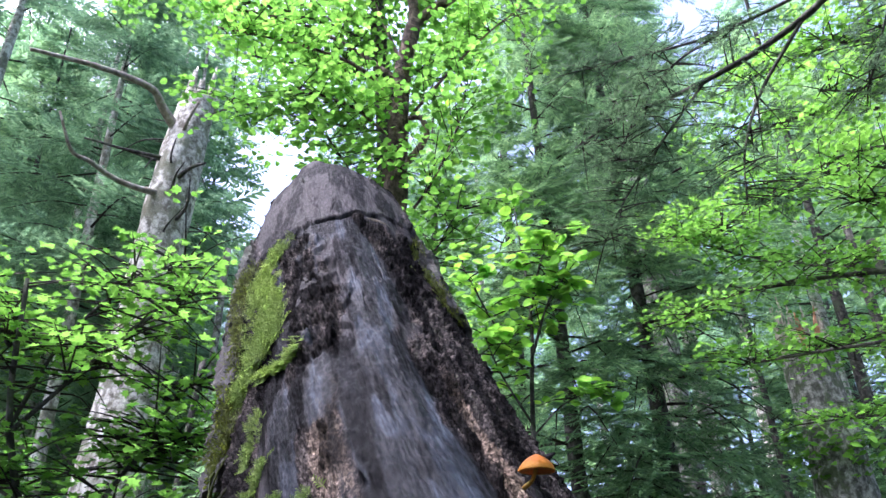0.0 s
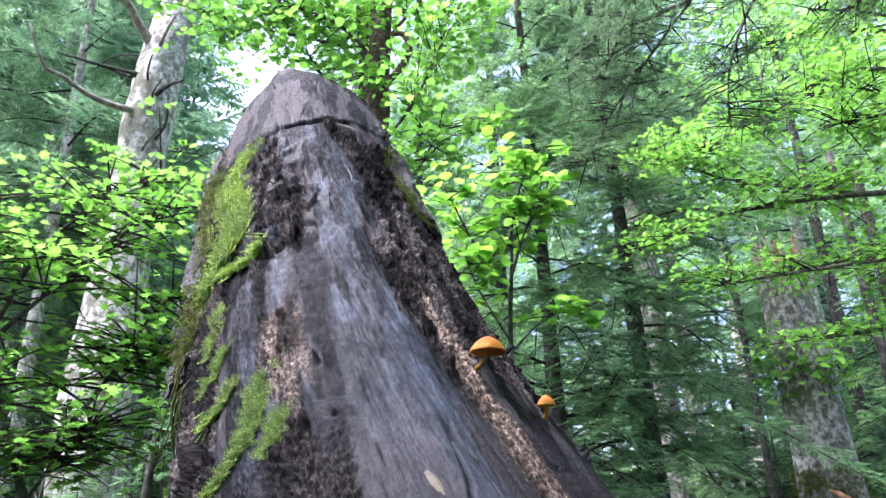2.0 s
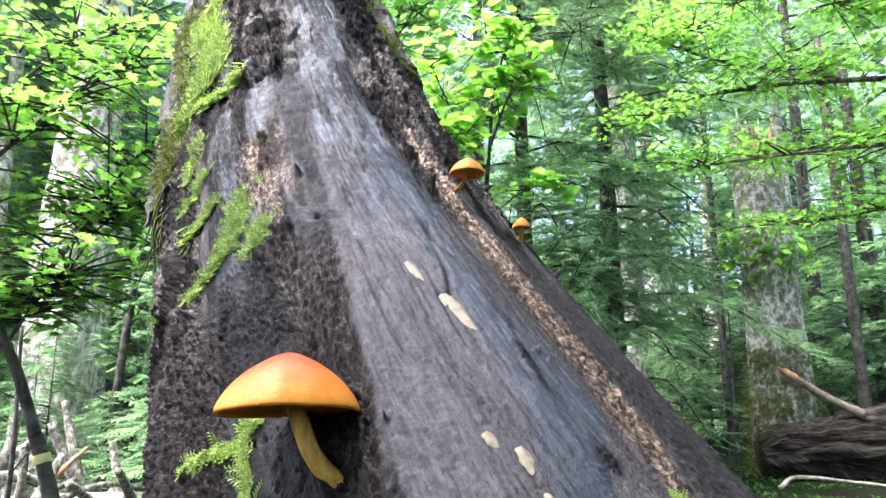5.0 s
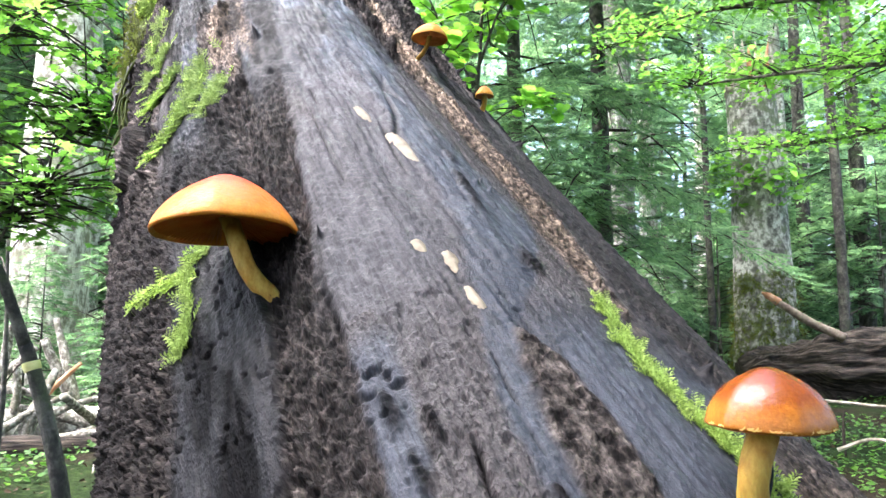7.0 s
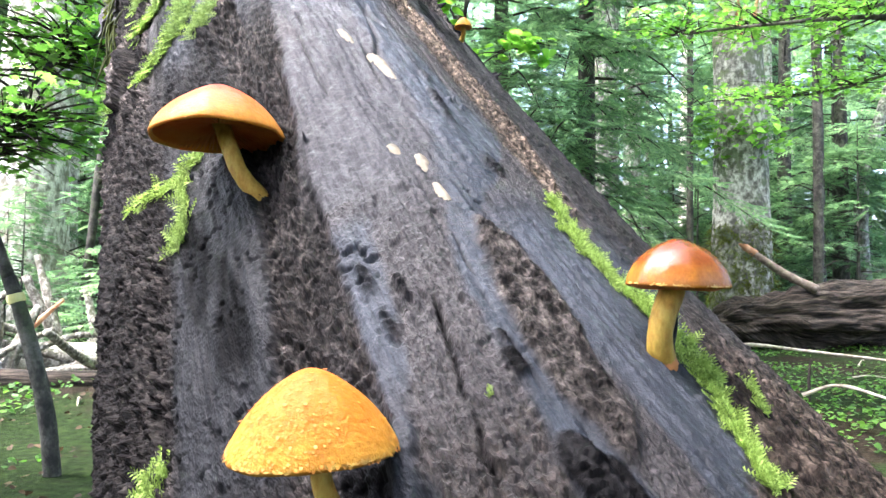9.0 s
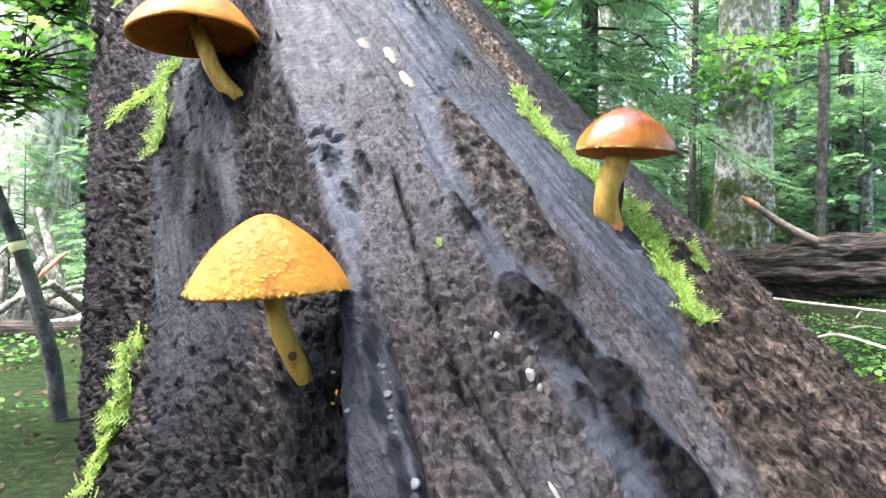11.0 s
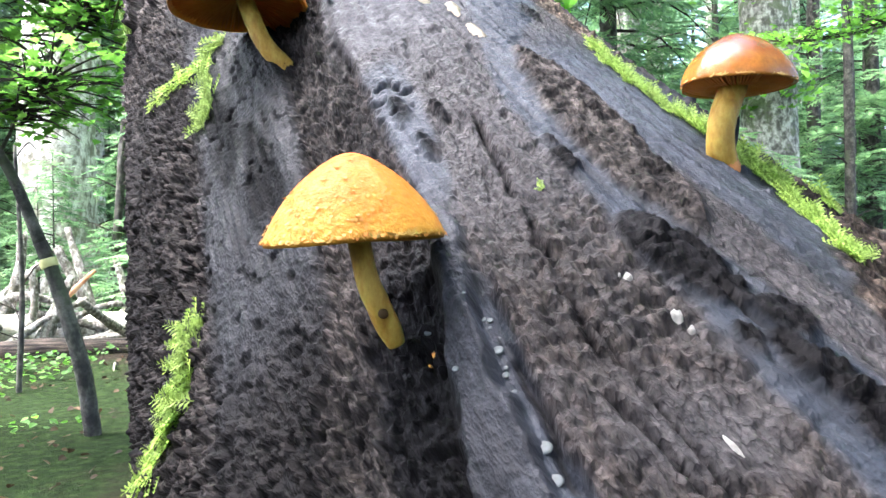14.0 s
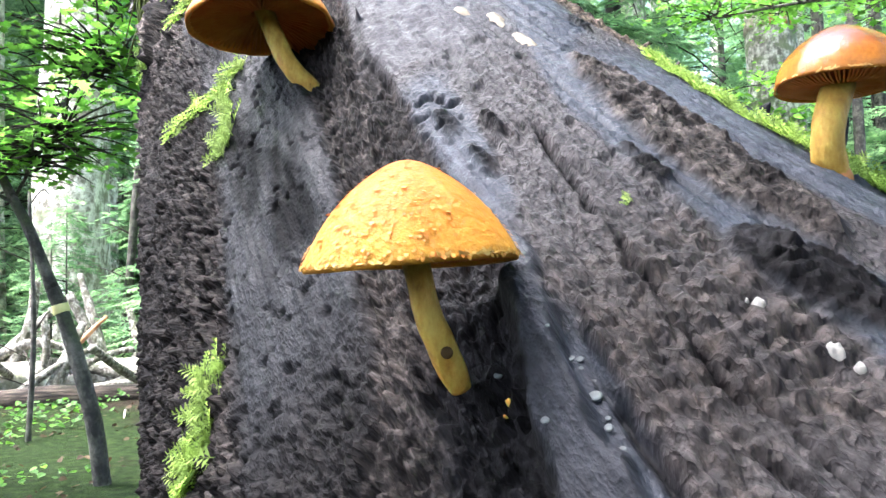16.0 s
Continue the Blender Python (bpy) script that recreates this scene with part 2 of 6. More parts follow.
def foliage(name, colours, through_colour, share=0.5, gloss=0.45):
    """Leaves: a coat that reflects and a blade that lets light through, each leaf a little different."""
    m, nt, b = material(name)
    island = nt.nodes.new("ShaderNodeNewGeometry").outputs["Random Per Island"]
    n = len(colours)
    col = ramp(nt, island, [(i / max(1, n - 1), c) for i, c in enumerate(colours)])
    wide = noise_tex(nt, coords(nt, "Object"), 1.3, 3, 0.5)
    col = blend(nt, 0.8, col, ramp(nt, wide, [(0.35, (0.65, 0.7, 0.7)), (0.65, (1.3, 1.25, 1.1))]), "MULTIPLY")
    nt.links.new(col, b.inputs["Base Color"])
    b.inputs["Roughness"].default_value = gloss
    b.inputs["Specular IOR Level"].default_value = 0.25
    glow = nt.nodes.new("ShaderNodeBsdfTranslucent")
    nt.links.new(blend(nt, 1.0, col, through_colour, "MULTIPLY"), glow.inputs["Color"])
    mix = nt.nodes.new("ShaderNodeMixShader")
    mix.inputs[0].default_value = share
    nt.links.new(b.outputs[0], mix.inputs[1])
    nt.links.new(glow.outputs[0], mix.inputs[2])
    nt.links.new(mix.outputs[0], nt.nodes["Material Output"].inputs["Surface"])
    return m


def single_leaf(name, colours, through_colour, share=0.5):
    """The same for leaves that are objects of their own."""
    m = foliage(name, colours, through_colour, share)
    nt = m.node_tree
    info = nt.nodes.new("ShaderNodeObjectInfo").outputs["Random"]
    for node in nt.nodes:
        if node.bl_idname == "ShaderNodeValToRGB" and node.inputs[0].is_linked and node.inputs[0].links[0].from_node.bl_idname == "ShaderNodeNewGeometry":
            nt.links.new(info, node.inputs[0])
    return m


def forest_floor():
    m, nt, b = material("forest_floor")
    p = coords(nt, "Object")
    patches = noise_tex(nt, p, 1.1, 6, 0.62)
    litter = ramp(nt, noise_tex(nt, p, 38.0, 8, 0.7), [(0.3, (0.006, 0.0045, 0.003)), (0.5, (0.018, 0.013, 0.0085)), (0.7, (0.05, 0.036, 0.024))])
    moss = ramp(nt, noise_tex(nt, p, 26.0, 8, 0.7), [(0.3, (0.005, 0.009, 0.003)), (0.5, (0.013, 0.025, 0.006)), (0.7, (0.036, 0.062, 0.014))])
    col = blend(nt, ramp(nt, patches, [(0.4, (0,) * 3), (0.52, (1,) * 3)]), litter, moss)
    nt.links.new(col, b.inputs["Base Color"])
    b.inputs["Roughness"].default_value = 0.95
    b.inputs["Specular IOR Level"].default_value = 0.08
    bump(nt, b, noise_tex(nt, p, 45.0, 8, 0.7), 1.0, 0.03)
    return m


def plain(name, stops, scale=30.0, rough=0.7, relief=0.0, stretch=None, which="Object", subsurface=0.0):
    m, nt, b = material(name)
    tex = noise_tex(nt, coords(nt, which), scale, 7, 0.65, stretch)
    nt.links.new(ramp(nt, tex, stops), b.inputs["Base Color"])
    b.inputs["Roughness"].default_value = rough
    b.inputs["Specular IOR Level"].default_value = 0.2
    if subsurface:
        b.inputs["Subsurface Weight"].default_value = subsurface
        b.inputs["Subsurface Scale"].default_value = 0.004
    if relief:
        bump(nt, b, tex, 0.7, relief)
    return m


def cap_skin(name, stops, gloss, relief):
    """The mushroom's cap: colour from the crown to the rim along v, with scales and blotches."""
    m, nt, b = material(name)
    uv = coords(nt, "UV")
    split = nt.nodes.new("ShaderNodeSeparateXYZ")
    nt.links.new(uv, split.inputs[0])
    wave = noise_tex(nt, coords(nt, "Object"), 220.0, 6, 0.65)
    add = nt.nodes.new("ShaderNodeMath")
    add.operation = "MULTIPLY_ADD"
    nt.links.new(wave, add.inputs[0])
    add.inputs[1].default_value = 0.35
    nt.links.new(split.outputs[1], add.inputs[2])
    shift = nt.nodes.new("ShaderNodeMath")
    shift.operation = "SUBTRACT"
    shift.inputs[1].default_value = 0.175
    nt.links.new(add.outputs[0], shift.inputs[0])
    col = ramp(nt, shift.outputs[0], stops)
    fine = noise_tex(nt, coords(nt, "Object"), 900.0, 5, 0.7)
    col = blend(nt, 0.5, col, ramp(nt, fine, [(0.35, (0.72, 0.66, 0.6)), (0.65, (1.2, 1.2, 1.15))]), "MULTIPLY")
    nt.links.new(col, b.inputs["Base Color"])
    b.inputs["Roughness"].default_value = gloss
    b.inputs["Specular IOR Level"].default_value = 0.12 if gloss > 0.3 else 0.25
    b.inputs["Subsurface Weight"].default_value = 0.10
    b.inputs["Subsurface Radius"].default_value = (1.0, 0.45, 0.1)
    b.inputs["Subsurface Scale"].default_value = 0.004
    first = bump(nt, b, noise_tex(nt, coords(nt, "Object"), 420.0, 4, 0.6), relief, 0.0012)
    bump(nt, b, fine, 0.3, 0.0004, first)
    return m


M_WOOD = wet_wood()
M_FIR_BARK = bark("pale_fir_bark", (0.16, 0.145, 0.11), (0.47, 0.445, 0.375), (0.76, 0.735, 0.655), (0.19, 0.19, 0.12), 13.0)
M_SNAG_BARK = bark("grey_scaly_bark", (0.08, 0.079, 0.066), (0.23, 0.225, 0.20), (0.46, 0.455, 0.41), (0.10, 0.125, 0.06), 17.0)
M_DARK_BARK = bark("dark_bark", (0.016, 0.0145, 0.012), (0.046, 0.042, 0.034), (0.10, 0.094, 0.078), (0.05, 0.06, 0.03), 18.0)
M_RED_BARK = bark("reddish_brown_bark", (0.035, 0.022, 0.016), (0.10, 0.065, 0.048), (0.22, 0.16, 0.12), None, 15.0)
M_TWIG = plain("dark_twig", [(0.3, (0.012, 0.01, 0.008)), (0.7, (0.045, 0.035, 0.027))], 40.0, 0.85)
M_DEADWOOD = plain("bleached_deadwood", [(0.3, (0.13, 0.105, 0.08)), (0.5, (0.33, 0.29, 0.24)), (0.72, (0.58, 0.54, 0.48))], 14.0, 0.8, 0.004, (1, 1, 1))
M_ROTTEN = plain("rotten_log_wood", [(0.38, (0.004, 0.0033, 0.0027)), (0.49, (0.022, 0.017, 0.013)), (0.58, (0.058, 0.046, 0.035)), (0.70, (0.125, 0.104, 0.082))], 1.0, 0.9, 0.03, (5, 42, 1), "UV")
M_WEATHERED = plain("weathered_branch_wood", [(0.3, (0.075, 0.055, 0.042)), (0.5, (0.16, 0.125, 0.098)), (0.72, (0.30, 0.25, 0.20))], 22.0, 0.8, 0.004)
M_SPLINTER = plain("splintered_wood", [(0.3, (0.16, 0.06, 0.03)), (0.55, (0.38, 0.20, 0.11)), (0.75, (0.55, 0.38, 0.25))], 12.0, 0.8, 0.006)
M_MAPLE = foliage("maple_leaves", [(0.058, 0.128, 0.025), (0.092, 0.190, 0.039), (0.140, 0.270, 0.066)], (1.85, 1.95, 1.3), 0.78)
M_MAPLE_ONE = single_leaf("maple_leaf", [(0.058, 0.128, 0.025), (0.092, 0.190, 0.039), (0.140, 0.270, 0.066)], (1.85, 1.95, 1.3), 0.78)
M_LIME = foliage("lime_leaves", [(0.068, 0.150, 0.030), (0.110, 0.225, 0.048), (0.18, 0.325, 0.080)], (1.8, 2.0, 1.3), 0.62)
M_LIME_ONE = single_leaf("lime_leaf", [(0.075, 0.18, 0.025), (0.12, 0.25, 0.035), (0.19, 0.33, 0.05)], (1.9, 2.0, 1.3), 0.66)
M_NEEDLE = foliage("hemlock_needles", [(0.062, 0.112, 0.066), (0.108, 0.182, 0.102), (0.172, 0.275, 0.148)], (1.9, 2.0, 1.6), 0.55, 0.6)
M_FIR = foliage("fir_needles", [(0.064, 0.116, 0.074), (0.110, 0.186, 0.116), (0.175, 0.274, 0.168)], (1.9, 2.0, 1.7), 0.55, 0.6)
# hemlock needles again, darker: the backlit shade of overhead boughs in the colour
M_SHADED_NEEDLE = foliage("shaded_hemlock_needles", [(0.035, 0.058, 0.038), (0.060, 0.100, 0.062), (0.10, 0.155, 0.095)], (1.7, 1.8, 1.5), 0.45, 0.6)
M_HERB = foliage("herb_leaves", [(0.024, 0.064, 0.013), (0.048, 0.116, 0.020), (0.088, 0.18, 0.034)], (1.8, 1.9, 1.2), 0.4)
M_MOSS = foliage("bright_moss", [(0.085, 0.125, 0.022), (0.18, 0.26, 0.055), (0.31, 0.41, 0.12)], (1.9, 2.0, 1.4), 0.5, 0.8)
M_OLD_MOSS = foliage("brown_green_moss", [(0.035, 0.04, 0.01), (0.075, 0.095, 0.015), (0.15, 0.19, 0.03)], (1.4, 1.4, 1.0), 0.3, 0.8)
M_FLOOR = forest_floor()
M_CAP_ORANGE = cap_skin("orange_scaly_cap", [(0.0, (0.33, 0.085, 0.005)), (0.35, (0.355, 0.102, 0.006)), (0.75, (0.365, 0.121, 0.008)), (1.0, (0.41, 0.192, 0.020))], 0.55, 0.6)
M_CAP_RED = cap_skin("red_orange_cap", [(0.0, (0.38, 0.030, 0.012)), (0.5, (0.41, 0.052, 0.011)), (0.8, (0.42, 0.105, 0.009)), (1.0, (0.44, 0.18, 0.018))], 0.42, 0.45)
M_CAP_BROWN = cap_skin("chestnut_cap", [(0.0, (0.085, 0.012, 0.0015)), (0.4, (0.115, 0.020, 0.0015)), (0.8, (0.14, 0.032, 0.002)), (1.0, (0.27, 0.10, 0.010))], 0.24, 0.25)
M_GILL = plain("ochre_gills", [(0.3, (0.34, 0.10, 0.02)), (0.7, (0.48, 0.19, 0.04))], 80.0, 0.7, subsurface=0.3)
M_STEM = plain("yellow_tan_stem", [(0.25, (0.11, 0.055, 0.007)), (0.45, (0.24, 0.145, 0.018)), (0.7, (0.36, 0.26, 0.05))], 260.0, 0.6, 0.0016, (1, 1, 0.5), subsurface=0.2)
M_STEM_BASE = plain("brown_stem_base", [(0.3, (0.22, 0.075, 0.02)), (0.7, (0.42, 0.18, 0.05))], 160.0, 0.6, 0.0006)
M_VEIL = plain("cream_veil", [(0.3, (0.38, 0.175, 0.025)), (0.7, (0.52, 0.32, 0.075))], 200.0, 0.6, subsurface=0.3)
M_PALE_CHIP = plain("pale_wood_chip", [(0.3, (0.085, 0.070, 0.045)), (0.7, (0.20, 0.17, 0.12))], 150.0, 0.7, 0.0006)
M_WHITE_CHIP = plain("white_crust", [(0.3, (0.08, 0.077, 0.068)), (0.7, (0.20, 0.19, 0.17))], 200.0, 0.6, 0.0006)
M_DISC = plain("grey_disc", [(0.3, (0.035, 0.040, 0.040)), (0.7, (0.075, 0.085, 0.085))], 300.0, 0.6)
M_SCALE = plain("yellow_scale", [(0.3, (0.34, 0.104, 0.008)), (0.7, (0.46, 0.205, 0.025))], 200.0, 0.6, subsurface=0.2)
M_HOLE = plain("brown_hole", [(0.3, (0.025, 0.014, 0.004)), (0.7, (0.07, 0.04, 0.009))], 200.0, 0.8)
M_BARK_FLAKE = bark("grey_brown_flake", (0.012, 0.010, 0.009), (0.045, 0.04, 0.035), (0.11, 0.10, 0.09), None, 90.0, 0.002)
M_LITTER = foliage("brown_leaf_litter", [(0.015, 0.010, 0.006), (0.035, 0.023, 0.013), (0.075, 0.052, 0.03)], (1.1, 1.0, 0.9), 0.2, 0.8)
M_STICK = bark("pale_mottled_stick", (0.055, 0.047, 0.035), (0.15, 0.14, 0.115), (0.34, 0.325, 0.29), (0.06, 0.06, 0.035), 45.0, 0.004)
M_RIBBON = plain("pale_yellow_ribbon", [(0.3, (0.45, 0.42, 0.16)), (0.7, (0.60, 0.56, 0.26))], 60.0, 0.6)

# ---- the leaning trunk ----
AXIS_AT = np.array([0.1127, 0.3, 0.4866])
AXIS_D = np.array([-0.26257, 0.81570, 0.51545])
AXIS_U = np.array([0.95190, 0.30642, 0.0])
AXIS_N = np.array([0.15794, -0.49065, 0.85692])
S_LOW = -0.35


def trunk_axis(s):
    """Centre, across and outward axes at lengths s along the trunk's bent axis."""
    s = np.asarray(s, float)
    c = np.maximum(s, S_LOW)
    bend = 0.0162 * AXIS_U + 0.1134 * AXIS_N
    along = AXIS_D + 2 * c[..., None] * bend
    centre = AXIS_AT + c[..., None] * AXIS_D + c[..., None] ** 2 * bend + (s - c)[..., None] * along
    along = along / np.linalg.norm(along, axis=-1, keepdims=True)
    out = np.cross(AXIS_U, along)
    out = out / np.linalg.norm(out, axis=-1, keepdims=True)
    return centre, np.cross(along, out), out


def band(x, a, b, soft):
    return step(a - soft, a + soft, x) * (1 - step(b - soft, b + soft, x))


def limit(s, *pairs):
    """The angle of a border of two kinds of wood at lengths s; pairs of (length, angle) from low to high."""
    at, ang = zip(*pairs)
    return np.interp(s, at, ang)


def between(x, a, b, soft):
    return step(-soft, soft, x - a) * step(-soft, soft, b - x)


def trunk_skin(s, ang):
    """Radius and the wood's character at length s and angle ang (degrees from the top, to the right)."""
    s, ang = np.broadcast_arrays(np.asarray(s, float), np.asarray(ang, float))
    shape = s.shape
    s, ang = s.ravel(), ang.ravel()
    r = 0.168 + 0.0391 * s - 0.0156 * s**2
    r = r + 0.05 * step(-0.5, -1.3, s)
    knots = [-180, -110, -85, -70, -50, -42, -30, -18, -6, 4, 20, 60, 180]
    heights = [0, 0, -11, -12, -13, -9, 2, 9, 9, -1, -4, 0, 0]
    r = r + 0.001 * sum(np.interp(ang + o, knots, heights) for o in (-5, 0, 5)) / 3
    arc = np.radians(ang) * 0.17
    p = np.stack([s, arc, 0 * s], -1)
    near = step(0.46, 0.34, s)
    # noises that run along the grain; flat ones lie a little askew to it
    along = lambda a, b, c=0: np.stack([s * a, arc * b, 0 * s + c], -1)
    flat = lambda a, b, c=0: np.stack([0.9 * s * a + 0.43 * arc * b, 0.9 * arc * b - 0.43 * s * a, 0 * s + c + 0.15 * (s * a + arc * b)], -1)
    streaky, slack = fbm(along(5, 42), 4, 21), fbm(along(9, 26, 4), 3, 47)
    coarse, ragged = fbm(flat(38, 85), 3, 37), fbm(flat(90, 150, 3), 3, 25)
    # every border wanders along the grain and is frayed
    w = ang + 2.2 * (fbm(along(14, 10, 3), 2, 11) - 0.5) + 2.4 * (ragged - 0.5)
    wide = ang + 7 * (fbm(along(3.1, 3, 3), 3, 11) - 0.5) + 9 * (s > 0.35) * (s - 0.35) * np.sin(s * 5)
    b1 = limit(s, (-0.1, -66), (0.0, -64), (0.03, -61.5), (0.095, -60), (0.177, -57), (0.24, -56), (0.32, -55), (0.45, -54))
    b2 = limit(s, (-0.1, -58), (-0.035, -52.3), (-0.015, -48.8), (0.01, -44.1), (0.036, -42.6), (0.066, -40.8), (0.099, -38.8), (0.148, -37.8), (0.3, -37), (0.45, -38))
    b3 = limit(s, (-0.1, -46), (-0.05, -43.8), (-0.023, -41.5), (-0.005, -39.2), (0.011, -37.0), (0.069, -33.6), (0.093, -32), (0.15, -30), (0.3, -25), (0.45, -22))
    b4 = limit(s, (-0.12, -41), (-0.068, -37.4), (-0.041, -35.5), (-0.024, -33.8), (-0.005, -31.6), (0.015, -30.6), (0.05, -30.2))
    b5 = limit(s, (-0.12, -34), (-0.072, -32.3), (-0.051, -31.8), (-0.032, -30.9), (-0.01, -29.5), (0.02, -28.6))
    pl, pr = limit(s, (0.0, -30.5), (0.036, -29.7), (0.098, -28.5), (0.14, -27.5)), limit(s, (0.0, -28), (0.041, -25.5), (0.077, -24.0), (0.12, -23.0))
    sl = limit(s, (-0.12, -19.5), (-0.058, -18.4), (0.0, -18.0), (0.02, -16.9), (0.06, -16.4), (0.1, -13), (0.16, -8.5), (0.3, -7.5), (0.5, -9))
    sr = limit(s, (-0.12, -11.5), (-0.06, -13.2), (-0.03, -14.0), (-0.013, -15.4), (0.021, -14.4), (0.051, -13.9), (0.08, -12.0), (0.12, -3), (0.17, 5), (0.3, 0), (0.5, -1))
    fr = limit(s, (-0.05, -12.5), (-0.042, -11.6), (-0.023, -10.3), (0.019, -8.2), (0.061, -9.0), (0.085, -11.5))
    rust = limit(s, (-0.12, -11.3), (-0.097, -9.9), (-0.076, -8.0), (-0.044, -1.0), (0.0, 7), (0.1, 16))
    tl, tr = limit(s, (0.08, 4.5), (0.145, 5.8), (0.217, 6.4), (0.33, 7.2), (0.45, 7.0), (0.61, 9)), limit(s, (0.08, 7), (0.15, 12), (0.25, 14.5), (0.39, 17), (0.46, 15), (0.61, 14))
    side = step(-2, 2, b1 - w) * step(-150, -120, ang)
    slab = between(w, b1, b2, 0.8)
    grit = slab * np.maximum(step(0.05, -0.02, s), step(0.24, 0.34, s))
    groove = between(w, b2, b3, 0.8)
    shaded_pitch = between(w, b3, b4, 0.9) * step(0.035, 0.0, s)
    gap = between(w, b3, pl, 0.8) * step(0.0, 0.035, s) * step(0.2, 0.13, s)
    ridge = between(w, b4, b5, 0.5) * step(0.02, -0.01, s)
    seam = between(w, b5, b5 + 1.9, 0.4) * step(-0.015, -0.035, s)
    pitted = between(w, pl, pr, 0.6) * between(s, 0.01, 0.105, 0.012)
    blue = between(w, sl, sr, 0.7)
    frib = between(w, sr, fr, 0.5) * between(s, -0.046, 0.082, 0.008)
    rusty = step(-1, 1, w - rust) * step(0.06, -0.02, s)
    flank = step(-1.5, 1.5, w - np.where(s < 0.06, rust + 3, tr + 1)) * (1 - rusty)
    plain = near * np.clip(between(w, np.where(s < 0.01, b5, np.where(s < 0.12, pr, b3)), sl, 0.7) - seam, 0, 1)
    fibre = np.clip(side + 0.9 * groove + 0.75 * gap + frib + rusty + 0.55 * flank + 0.6 * grit, 0, 1) * near
    far_fibre = band(wide, -130, -59, 2.5) + 0.9 * band(wide, -43, -30, 2) * step(0.72, 0.6, s) + 0.5 * band(wide, 30, 130, 6) + 0.9 * band(wide, 5, 14, 1.5) * step(0.7, 0.5, s)
    far_fibre = far_fibre + 0.75 * band(wide, 1, 48, 4) * band(s, 0.5, 1.38, 0.05) + 0.8 * band(wide, -48, -24, 3) * band(s, 0.78, 1.36, 0.05)
    far_fibre = step(0.28, 0.60, np.clip(far_fibre + 1.3 * (streaky - 0.56) + 0.8 * (fbm(along(22, 60), 3, 27) - 0.5), 0, 1))
    fibre = np.clip(fibre + (1 - near) * far_fibre, 0, 1)
    tan = between(w, tl, tr, 1.2) * band(s, 0.10, 0.72, 0.05) * step(0.36, 0.5, streaky + 0.08)
    tan = np.maximum(tan, 0.75 * band(wide, -37, -25, 2) * band(s, 0.46, 0.72, 0.06) * step(0.46, 0.58, streaky))
    fibre = np.maximum(fibre, tan)
    # bluish smooth wood, with the sky's wet sheen painted into its colour
    slate_sheen = np.clip(0.9 * blue + 0.5 * slab * (1 - grit) + 0.7 * pitted + 0.75 * between(w, fr, rust, 0.8) * step(0.12, 0.07, s) + 0.8 * seam + 0.35 * flank + 0.6 * ridge + 0.3 * plain * step(0.06, 0.16, s), 0, 1) * near
    slate_sheen = slate_sheen * step(0.32, 0.46, fbm(along(9, 60, 12), 4, 29) + 0.05)
    slate_sheen = np.clip(slate_sheen + (1 - near) * step(0.40, 0.52, fbm(along(3.5, 34, 12), 4, 29)) * band(wide, -56, 4, 3) * step(1.38, 1.3, s), 0, 1)
    # tone by zone: left wood darker; the gap's shade put into the colour
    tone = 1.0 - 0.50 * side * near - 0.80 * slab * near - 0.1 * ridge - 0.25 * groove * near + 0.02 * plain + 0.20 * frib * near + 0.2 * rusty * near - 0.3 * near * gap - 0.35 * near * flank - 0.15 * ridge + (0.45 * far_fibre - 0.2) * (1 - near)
    blot, smear = fbm(along(8, 55, 6), 4, 23), fbm(along(10, 62, 11), 4, 24)
    # light along the trunk evened in the colour: low end darker
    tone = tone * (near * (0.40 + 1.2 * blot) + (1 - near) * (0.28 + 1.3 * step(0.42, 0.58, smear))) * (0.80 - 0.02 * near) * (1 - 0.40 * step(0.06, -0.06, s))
    wet = 0.05 + 0.06 * slate_sheen * (1 - fibre) - 0.02 * (1 - near)
    # relief
    lumps = billow(along(150, 330, 2) + 1.6 * (ragged - 0.5)[:, None], 3, 31)
    small, grain = billow(flat(330, 460), 2, 33), billow(along(22, 300), 2, 41)
    warp = np.stack([s * 190 + 5 * (coarse - 0.5), arc * 270 + 4 * (ragged - 0.5), 0 * s + 5], -1)
    chips = billow(warp, 3, 35)
    h = fibre * (1 - 0.5 * near * step(-24, -18, ang)) * (0.0085 * (lumps - 0.30) + 0.0034 * (small - 0.30) + 0.0045 * (coarse - 0.5))
    h = h + (1 - fibre) * ((0.0006 + 0.0010 * near) * (grain - 0.30) + 0.0013 * (small - 0.30))
    wrinkled = plain * step(0.005, -0.035, s) * step(0.34, 0.5, fbm(flat(24, 36, 8), 2, 55) + 0.06)
    furrow = billow(np.stack([s * 210 + arc * 120 + 2 * (coarse - 0.5), arc * 430 - s * 60 + 2 * (ragged - 0.5), 0 * s + 11], -1), 2, 91)
    h = h + wrinkled * (0.0016 * (step(0.04, 0.36, furrow) - 0.7) + 0.0020 * (chips - 0.28) + 0.0012 * (small - 0.30) + 0.004 * (coarse - 0.5))
    h = h + plain * (1 - wrinkled) * (0.0013 * (billow(flat(260, 470, 5), 2, 77) - 0.30) - 0.0016 * step(0.60, 0.70, fbm(along(90, 480, 7), 2, 79)) * step(0.16, 0.1, s))
    h = h + grit * 0.0045 * (billow(flat(190, 300, 7), 3, 45) - 0.42)
    h = h + 0.0055 * (fbm(along(3, 55, 9), 3, 43) - 0.5) + 0.006 * (slack - 0.5)
